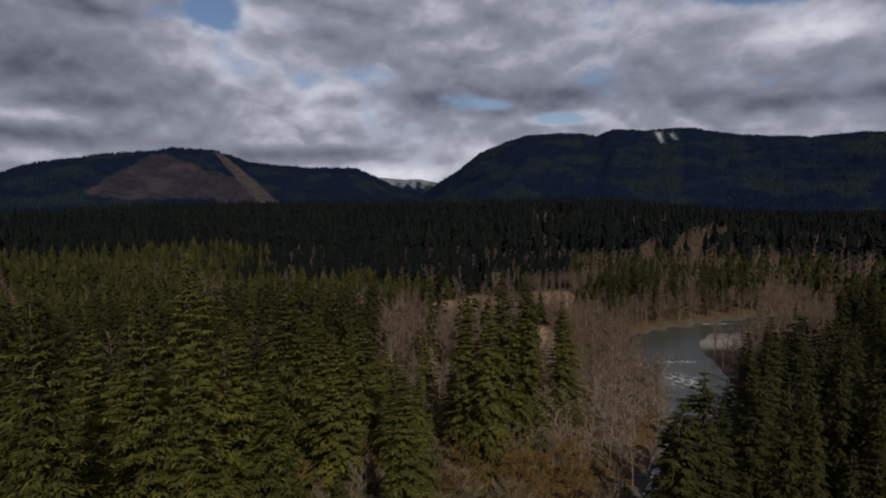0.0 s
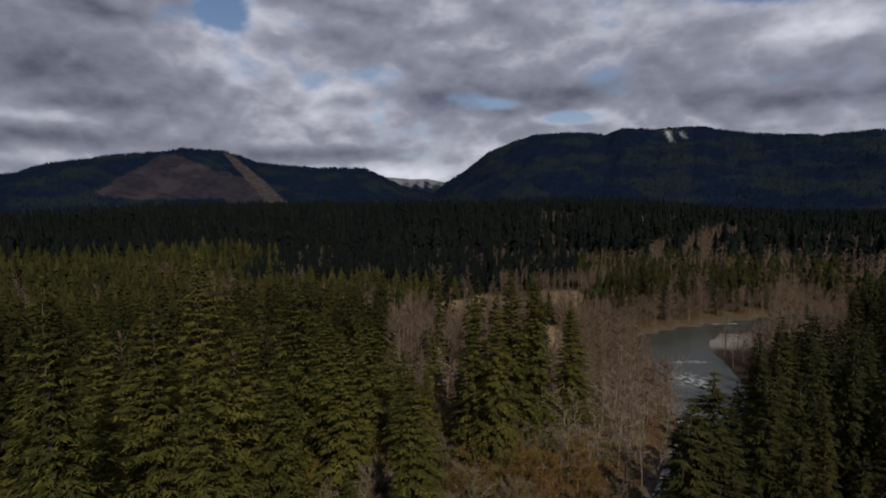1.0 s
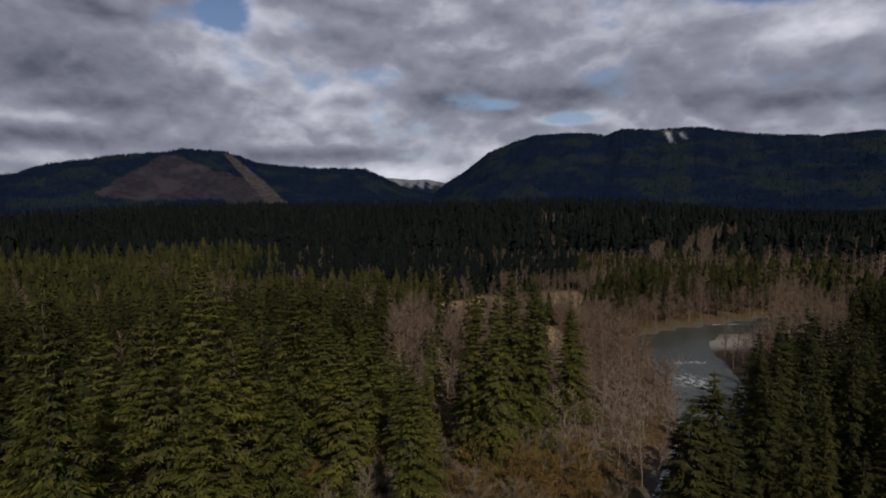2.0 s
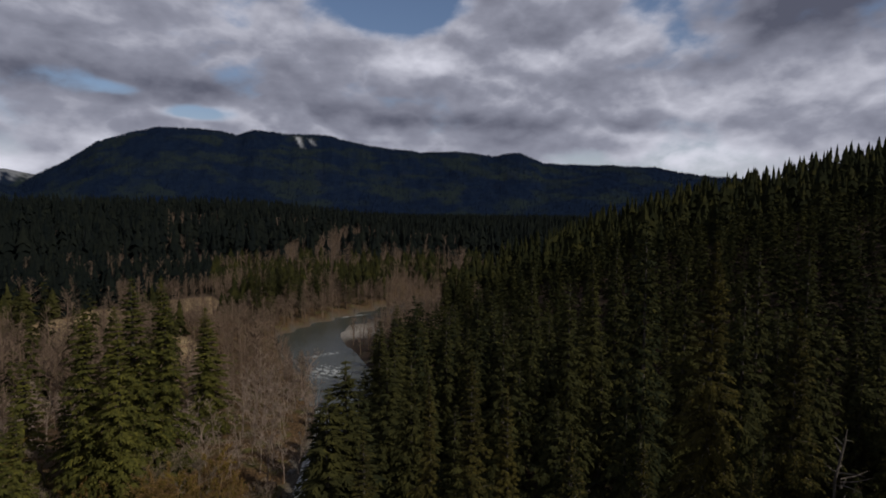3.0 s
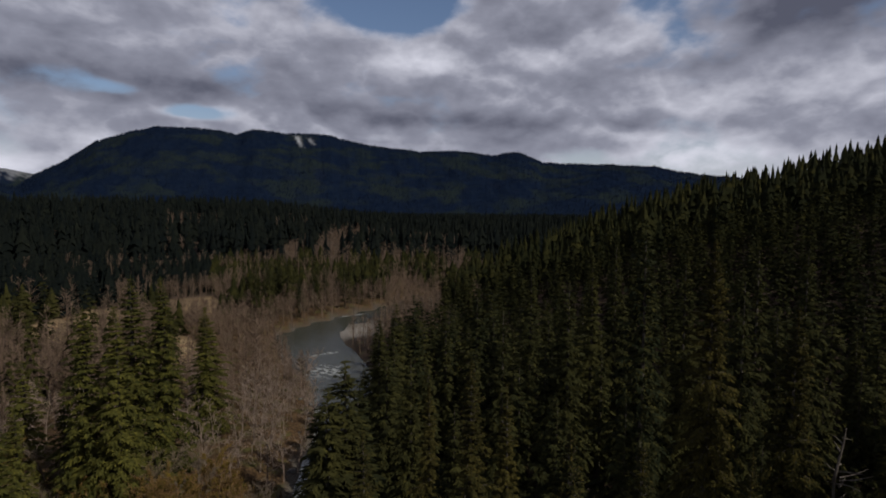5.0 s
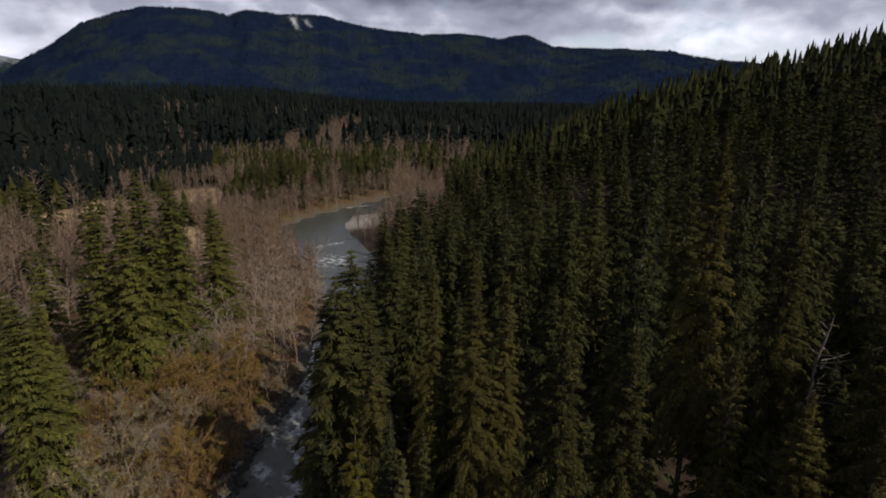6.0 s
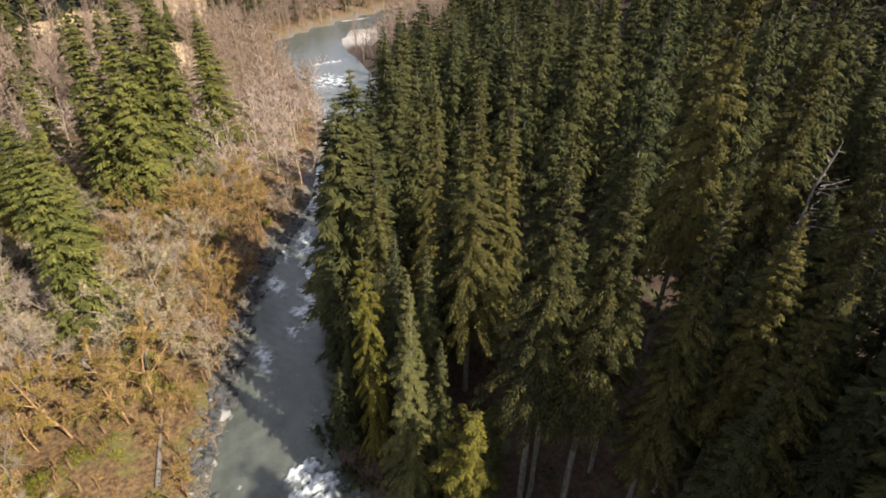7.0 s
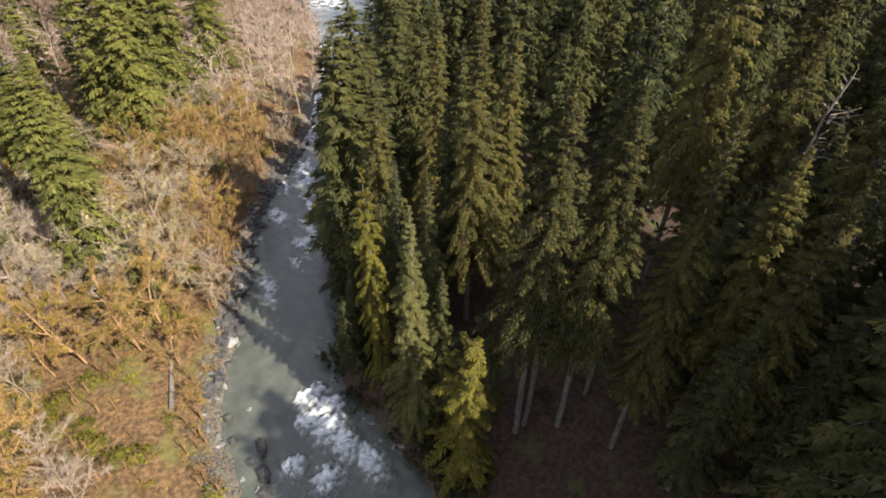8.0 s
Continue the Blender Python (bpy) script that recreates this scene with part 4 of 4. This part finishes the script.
wood("forest", SMALL, far_seats(x, y, q, 14, 32, 30, .55, 4, .4), FIR_WOOD, "olive-green young conifer forest on the valley floor", "forest")
x, y, q = conifer_spots(270, 560, -44, 40, 28, 34, 4.2, -1)
r, az = np.hypot(x, y), np.degrees(np.arctan2(x, y))
# the darker belt, drawn taller and in needles that carry cloud shade
old = (r > 400 - 60 * smoothstep(az, -12, 2)) & (az > -21 + 5 * waves(x, y, 60, 79)) & (az < 13)
young = far_seats(x[~old], y[~old], q, 8, 21, 30, .6, 4, .4, 1.7)
young[:, 3] += 12 / 30 * smoothstep(r[~old], 330, 540) * (1 - smoothstep(az[~old], -21, -12))
young[:, 5] *= 1 - .55 * smoothstep(az[~old], 3, 15)
wood("forest", LITTLE, young, FIR_WOOD, "green young plantation on the valley floor", "forest")
wood("forest", LITTLE, far_seats(x[old], y[old], q, 14, 26, 30, .3, 4, .3, 1.3), SHADED_FAR_WOOD, "taller dark conifers behind the plantation, cloud shade in their colour", "forest")
x, y, q = conifer_spots(540, 1450, -46, 57, 140, 35, 9, 0)
wood("forest", TINY, far_seats(x, y, q, 24, 42, 34, .3, 3, .3, 1.25), SHADED_FAR_WOOD, "dark conifer forest stretching across the valley, cloud shade in its colour", "forest")

x, y, q = conifer_spots(1500, 2650, 20, 50, 260, 36, 12, 0)
wood("forest", TINY, far_seats(x, y, q, 26, 36, 34, .3, 3), SHADED_FAR_WOOD, "dark conifer forest at the mountain's foot, cloud shade in its colour", "forest")

# conifers on the mountains
MITE = [(np.array(((0, 0, 30), (5, 0, 2), (-2.5, 4.3, 2), (-2.5, -4.3, 2)), float), np.array(((0, 1, 2), (0, 2, 3), (0, 3, 1)))),
        (np.array(((0, 0, 26), (6, 0, 0), (0, 6, 0), (-6, 0, 0), (0, -6, 0)), float), np.array(((0, 1, 2), (0, 2, 3), (0, 3, 4), (0, 4, 1))))]
q = np.random.RandomState(61)
rows = []
for (mx, my, mz, cut, white, t), count in zip(SEATS, (14000, 24000, 0)):
    n, k = mx.shape
    i, j = q.randint(0, 46, count), q.randint(0, k - 1, count)
    crest = q.uniform(0, 1, count) < 0.22
    i = np.where(crest, 44, np.minimum(i, 44))
    u, v = q.uniform(0, 1, count), q.uniform(0, 1, count)

    def blend(g):
        return (g[i, j] * (1 - u) + g[i + 1, j] * u) * (1 - v) + (g[i, j + 1] * (1 - u) + g[i + 1, j + 1] * u) * v
    keep = (blend(cut) < 0.35) & (blend(white) < 0.3)
    rows.append(np.stack([blend(mx), blend(my), blend(mz) - 2, q.uniform(.3, .62, count), q.uniform(0, 6.28, count), q.uniform(0, 1, count), q.randint(0, 2, count), np.ones(count)], -1)[keep])
wood("forest", MITE, np.concatenate(rows), HAZED_HILL_WOOD, "conifer forest on the mountainsides, haze and cloud shade in its colour", "forest")

# ============ leafless trees ============
def bare_kind(name, seed, h, spread, limbs, boughs, twigs, wide, twig_mat, moss, moss_mat, label, group):
    root = new(name)
    (sv, st), (v, t), (mv, mt) = bare_tree(seed, h, spread, limbs, boughs, twigs, wide, 3, moss)
    part("crown", mesh_of("crown", v, t, twig_mat), root)
    part("trunk", mesh_of("trunk", sv, st, twig_mat, None, True), root)
    if moss:
        tagged(part("moss", mesh_of("moss", mv, mt, moss_mat, {"lie": np.tile((0, 0, .6), (len(mv), 1))}), root), kind="stuff")
    return tagged(root, label, "tree", group)


MAPLES = [bare_kind("maple_tree", 110 + k, 14, 6.0, 12, 9, 24, .0135, tw, mo, mat, lab, "leafless trees by the river")
          for k, (mo, tw, mat, lab) in enumerate(((22, MAPLE_TWIG, MAPLE_MOSS, "leafless maple with orange-gold mossy boughs"), (15, MAPLE_TWIG, MAPLE_MOSS, "leafless maple with golden moss"),
                                                  (10, MAPLE_PALE, PALE_LICHEN, "leafless maple with pale lichened boughs"), (0, MAPLE_PALE, None, "pale grey leafless maple")))]
ALDERS = [bare_kind("alder_tree", 120 + k, 15, 3.6, 13, 4, 12, .032, TWIG_OWN, 0, None, "slender leafless grey-brown alder", "alders along the river") for k in range(3)]


def haze_tree(seed, h, spread, n, wide):
    """A leafless tree far off: a stem and a spray of thin boughs."""
    r = np.random.RandomState(seed)
    stem = tube(((0, 0, -.5), (r.uniform(-.3, .3), 0, h * .5), (0, r.uniform(-.4, .4), h * .95)), (.2, .14, .03), 3)
    V = []
    for _ in range(n):
        f = r.uniform(.25, .9)
        a = r.uniform(0, 6.28)
        p = np.array((0, 0, h * f))
        e = p + np.array((math.cos(a) * spread * (1.1 - f), math.sin(a) * spread * (1.1 - f), r.uniform(.1, .3) * h * (1.15 - f) + .4)) * r.uniform(.6, 1.3)
        p = p + (e - p) * r.uniform(0, .4)
        s = np.cross(e - p, r.normal(0, 1, 3))
        s = s / np.linalg.norm(s) * wide
        V += [p - s, p + s, e]
    return join([stem, (np.array(V), np.arange(len(V)).reshape(-1, 3))])


# maples and shrubs on the near left bank
x, y, q = spots(44, 130, -42, 26, 7, 41)
s, w, along = river_offset(x, y)
d = -s - w
ok = (s < 0) & (d > 2.5) & (d < 52) & ~is_alder_land(x, y) & ~((np.hypot(x + 11, y - 53) < 9))
x, y, d = x[ok], y[ok], d[ok]
for i in thin(x, y, 3.5, taken)[:150]:
    taken.append((x[i], y[i]))
    k = q.choice(4, p=(.31, .27, .21, .21))
    set_copy(MAPLES[k], x[i], y[i], q.uniform(0, 360), q.uniform(.7, 1.25) * (0.6 if d[i] < 7 else 1), 1.05)
# alders along the river
x, y, q = spots(95, 185, -8, 28, 6, 42)
ok = is_alder_land(x, y)
s, w, along = river_offset(x, y)
ok &= (s < -w - 0.8)
x, y = x[ok], y[ok]
for i in thin(x, y, 3.7, taken)[:135]:
    taken.append((x[i], y[i]))
    set_copy(ALDERS[q.randint(3)], x[i], y[i], q.uniform(0, 360), q.uniform(.6, 1.3))
HAZE = [haze_tree(130 + k, 14, 4.0, 70, .085) for k in range(3)]
FAINT = [haze_tree(140 + k, 16, 5.0, 26, .16) for k in range(3)]
x, y, q = spots(165, 420, -8, 44, 11, 43)
s, w, along = river_offset(x, y)
ok = is_alder_land(x, y) & (np.abs(s) > w + 1.2) & (clearing(x, y) < .4) & ~((np.hypot(x - 121, y - 240) < 21))
x, y = x[ok], y[ok]
k = thin(x, y, 3.0)
wood("alder_wood", HAZE, far_seats(x[k], y[k], q, 10, 17, 14, .4, 3, .4), TWIG_WOOD, "leafless brown and grey alder wood by the river bend", "wood")
x, y, q = spots(420, 1100, -10, 46, 60, 44)
ok = is_alder_land(x, y) & (clearing(x, y) < .4)
x, y = x[ok], y[ok]
k = thin(x, y, 5.0)
wood("alder_wood", FAINT, far_seats(x[k], y[k], q, 14, 22, 16, .5, 3, .4), TWIG_WOOD, "distant leafless brown woods", "wood")
# single leafless trees among the young conifers
x, y, q = spots(130, 520, -44, 8, 900, 45)
s, w, along = river_offset(x, y)
ok = s < -w - 30
wood("alder_wood", HAZE, far_seats(x[ok], y[ok], q, 16, 26, 14, .6, 3, .3), TWIG_WOOD, "scattered leafless alders among young conifers", "wood")

# shrubs and undergrowth
TUFT = [clump(170 + k, .38, 22, .13) for k in range(3)]
x, y, q = spots(26, 100, -44, 24, 0.8, 50)
s, w, along = river_offset(x, y)
ok = (s < -w - 2.2) & (s > -w - 40) & (q.uniform(0, 1, len(x)) < .75)
wood("grass", TUFT, far_seats(x[ok], y[ok], q, .25, .6, .38, .5, 3, .5), STRAW, "dry straw and rust-coloured grass", "grass")
BRUSH = [haze_tree(145 + k, 3.2, 1.6, 34, .02) for k in range(3)]
x, y, q = spots(24, 125, -44, 28, 3.2, 48)
s, w, along = river_offset(x, y)
ok = (s < -w - 1.5) & (s > -w - 60) & (waves(x, y, 11, 76) > -0.25)
wood("brush", BRUSH, far_seats(x[ok], y[ok], q, 1.4, 3.6, 3.2, .5, 3, .5), BRUSH_STEM, "orange-brown leafless brush by the river", "shrubs")
BUSH = [clump(150 + k, 1.3, 120, .15) for k in range(3)]
x, y, q = spots(24, 125, -44, 30, 9, 46)
s, w, along = river_offset(x, y)
ok = (s < -w - 3) & (s > -w - 60) & (waves(x, y, 14, 75) > 0.0)
seats = far_seats(x[ok], y[ok], q, .5, 1.5, 1.3, .5, 3, .5)
wood("undergrowth", BUSH, seats, SHRUB, "green and straw undergrowth on the sunny river flat", "shrubs")
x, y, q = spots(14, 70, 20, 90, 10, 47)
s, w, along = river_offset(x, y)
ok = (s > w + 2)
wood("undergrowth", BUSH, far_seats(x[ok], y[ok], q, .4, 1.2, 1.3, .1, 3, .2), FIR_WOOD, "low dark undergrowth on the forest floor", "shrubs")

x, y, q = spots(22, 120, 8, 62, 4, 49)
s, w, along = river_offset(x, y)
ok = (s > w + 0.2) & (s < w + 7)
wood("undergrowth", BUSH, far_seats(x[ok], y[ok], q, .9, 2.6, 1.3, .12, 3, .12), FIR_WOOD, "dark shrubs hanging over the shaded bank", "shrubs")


def shrub(x, y, size, seed, mat, label):
    root = new("shrub")
    v, t = clump(seed, size, int(420 * max(1, size / 2)), .14)
    part("crown", mesh_of("crown", v, t, mat, {"lie": v / size}), root)
    v, t = join([tube(((0, 0, -.3), (math.cos(a) * size * .3, math.sin(a) * size * .3, size * .6)), (.05, .02), 4) for a in (0, 1.3, 2.6, 3.9, 5.2)])
    part("stems", mesh_of("stems", v, t, BRUSH_OWN), root)
    root.matrix_basis = seat(x, y, seed * 40)
    tagged(root, label, "shrub", "green shrubs by the river")


for k, (x, y, size) in enumerate(((-27, 84, 4.2), (-26, 78, 3.8), (-22.5, 62, 4.4), (-24, 70, 4.6), (-21.5, 55, 4.2), (-4.7, 75, 2.8), (-2.5, 68, 2.6), (-1, 66, 1.8), (-16, 58, 2.4), (-19, 64, 2.2), (-8, 82, 2.6), (-14, 50, 2.2), (-12, 47, 1.8), (-18, 95, 2.8), (-22, 104, 2.6), (4, 75, 1.6), (-9, 72, 2.0), (-20, 72, 2.6), (-14.5, 53, 2.0), (-17, 55, 2.6), (-20, 60, 2.4), (-22, 66, 2.8), (-12.5, 60, 1.8), (-10, 46, 1.6), (-24, 78, 2.6), (-17, 112, 3.0), (-12, 108, 2.6), (-8, 104, 2.4))):
    shrub(x, y, size, 160 + k, SHRUB_OWN, "yellow-green leafy shrub among dry grass")


def snag_tree(x, y, top):
    root = new("dead_tree")
    g = float(ground_z(x, y))
    h = top - g
    r = np.random.RandomState(5)
    part("trunk", mesh_of("trunk", *tube([(0.35 * math.sin(i * 1.3), 0.3 * math.cos(i * 1.7), h * f) for i, f in enumerate((-.02, .2, .45, .7, .88, .97, 1))], (.34, .28, .22, .17, .12, .08, .02), 7), SNAG, None, True), root)
    for k in range(26):
        z, a, ln = h * r.uniform(.7, .98), r.uniform(0, 6.28), r.uniform(.6, 2.4)
        p = np.array((0.2, 0, z))
        d = np.array((math.cos(a), math.sin(a), r.uniform(-.1, .35)))
        part("bough", mesh_of("bough", *tube((p, p + d * ln * .5, p + d * ln + (0, 0, r.uniform(-.3, .4))), (.09, .06, .015), 4), SNAG), root)
    root.matrix_basis = pose(x, y, g, 0, 0, 0)
    tagged(root, "bleached dead conifer with broken bare boughs", "dead tree")


snag_tree(57 * math.sin(radians(73)), 57 * math.cos(radians(73)), 43.4)
for az, r, k, size in ((-12.8, 76, 3, 1.6), (-8.5, 80, 3, 1.3), (-4, 72, 2, 1.4), (1.5, 76, 2, 1.3), (-36.5, 62, 3, 1.9), (-19, 70, 3, 1.2)):
    set_copy(MAPLES[k], r * math.sin(radians(az)), r * math.cos(radians(az)), az * 9, size)


def fallen_log(x0, y0, x1, y1, rad, label):
    n = 7
    r = np.random.RandomState(int(x0 * 10) % 97)
    pts = [(x0 + (x1 - x0) * i / n, y0 + (y1 - y0) * i / n, float(ground_z(x0 + (x1 - x0) * i / n, y0 + (y1 - y0) * i / n)) + rad * .7 + r.uniform(-.05, .05)) for i in range(n + 1)]
    v, t = tube(pts, [rad * (1 - .5 * i / n) for i in range(n + 1)], 8)
    ob = new("log", mesh_of("log", v, t, SNAG, None, True))
    tagged(ob, label, "log", "fallen logs")


# the first log is added along a thin pale line in the grass
fallen_log(-5.2, 50.5, -2.6, 60.5, .35, "log shape laid along a thin pale line in dry grass")
fallen_log(30, 24, 38, 31, .3, "old log on the dark forest floor")

# ============ rocks ============
def rock_mesh(seed):
    bm = bmesh.new()
    bmesh.ops.create_icosphere(bm, subdivisions=2, radius=1)
    for v in bm.verts:
        p = v.co * 1.3 + Vector((seed * 7.1, 0, 0))
        v.co *= 1 + 0.55 * noise.noise(p) + 0.28 * noise.noise(p * 2.6)
        v.co.z *= 0.62
    me = bpy.data.meshes.new("rock")
    bm.to_mesh(me)
    bm.free()
    me.materials.append(ROCK)
    return me


ROCKS = [rock_mesh(k) for k in range(5)]
q = np.random.RandomState(77)
count = 0
for i in range(2000):
    u = q.uniform(192, 252) if q.rand() < .5 else q.uniform(252, 410)
    seg = np.hypot(np.diff(RIVER[:, 0]), np.diff(RIVER[:, 1]))
    run = np.concatenate([[0], np.cumsum(seg)])
    cx, cy, cw = (float(np.interp(u, run, RIVER[:, k])) for k in range(3))
    ex, ey = (float(np.interp(u + 1, run, RIVER[:, k])) for k in range(2))
    dx, dy = ex - cx, ey - cy
    ln = math.hypot(dx, dy)
    side = -1 if q.rand() < .75 else 1
    off = side * (cw + q.normal(0.9, 1.5))
    x, y = cx + dy / ln * off, cy - dx / ln * off
    size = q.uniform(.18, .5) * (1 + 1.2 * (q.rand() < .12)) * (1.5 if u > 320 else 1)
    z = max(float(ground_z(x, y)), -0.1) + size * .15
    ob = new("rock", ROCKS[q.randint(5)])
    ob.matrix_basis = pose(x, y, z, q.uniform(-15, 15), q.uniform(-15, 15), q.uniform(0, 360)) @ Matrix.Scale(size, 4)
    tagged(ob, "grey river boulder at the water's edge", "rock", "river boulders")
    count += 1
    if count >= 180:
        break

# cobbles along the sunny margin
def cobble(seed):
    r = np.random.RandomState(seed)
    g = (1 + 5 ** .5) / 2
    v = np.array([(0, a, b * g) for a in (-1, 1) for b in (-1, 1)] + [(a, b * g, 0) for a in (-1, 1) for b in (-1, 1)] + [(b * g, 0, a) for a in (-1, 1) for b in (-1, 1)], float) / 1.9
    t = [(i, j, k) for i in range(12) for j in range(i + 1, 12) for k in range(j + 1, 12) if max(np.linalg.norm(v[i] - v[j]), np.linalg.norm(v[j] - v[k]), np.linalg.norm(v[i] - v[k])) < 1.2]
    t = [(i, j, k) if np.dot(np.cross(v[j] - v[i], v[k] - v[i]), v[i]) > 0 else (i, k, j) for i, j, k in t]
    v = v * r.uniform(.7, 1.25, (12, 1)) * (1, r.uniform(.7, 1), .6)
    return v, np.array(t)


WET_SHADE_ROCK = rock_mesh(9)
WET_SHADE_ROCK.materials[0] = ROCK_WET_SHADE
COBBLES = [cobble(200 + k) for k in range(5)]
x, y, q = spots(30, 118, -22, 26, .12, 52)
s, w, along = river_offset(x, y)
ok = (s < -w + .4) & (s > -w - 3.2 + 1.5 * waves(x, y, 6, 9)) & (q.uniform(0, 1, len(x)) < .8)
x, y = x[ok][:5200], y[ok][:5200]
wood("cobbles", COBBLES, far_seats(x, y, q, .08, .34, 1, .5, 5, .5) + np.array((0, 0, .45, 0, 0, 0, 0, 0)), COBBLE, "brown-grey cobbles along the water's edge", "stones")

# a row of dark boulders added to stand in for the shaded waterline
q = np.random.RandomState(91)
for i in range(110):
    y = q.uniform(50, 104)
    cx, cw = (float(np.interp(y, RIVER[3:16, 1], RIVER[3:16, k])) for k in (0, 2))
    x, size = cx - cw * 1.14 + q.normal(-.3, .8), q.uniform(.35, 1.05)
    ob = new("rock", WET_SHADE_ROCK)
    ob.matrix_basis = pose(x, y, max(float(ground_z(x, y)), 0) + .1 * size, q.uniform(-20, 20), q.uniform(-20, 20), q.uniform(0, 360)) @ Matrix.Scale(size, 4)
    tagged(ob, "dark wet boulder at the foot of the bank, standing in for shade", "rock", "wet boulders along the bank")

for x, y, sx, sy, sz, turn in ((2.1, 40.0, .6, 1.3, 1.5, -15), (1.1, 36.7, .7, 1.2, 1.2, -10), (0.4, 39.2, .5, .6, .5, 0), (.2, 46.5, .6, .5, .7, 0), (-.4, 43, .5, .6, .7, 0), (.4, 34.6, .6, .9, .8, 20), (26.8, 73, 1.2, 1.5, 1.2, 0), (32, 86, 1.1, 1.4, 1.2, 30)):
    ob = new("rock", WET_SHADE_ROCK)
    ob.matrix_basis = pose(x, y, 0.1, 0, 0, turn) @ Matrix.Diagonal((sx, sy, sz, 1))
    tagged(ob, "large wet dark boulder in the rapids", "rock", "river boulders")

for ob in MAPLES + ALDERS:
    for o in (*ob.children_recursive, ob):
        bpy.data.objects.remove(o)

for ob in FIRS + FIRS_BACK + FIRS_DIM + FIRS_BARE + SPRUCE + MIDS + SUNNY + SUNNY_MIDS + CEDARS:
    for o in (*ob.children_recursive, ob):
        bpy.data.objects.remove(o)
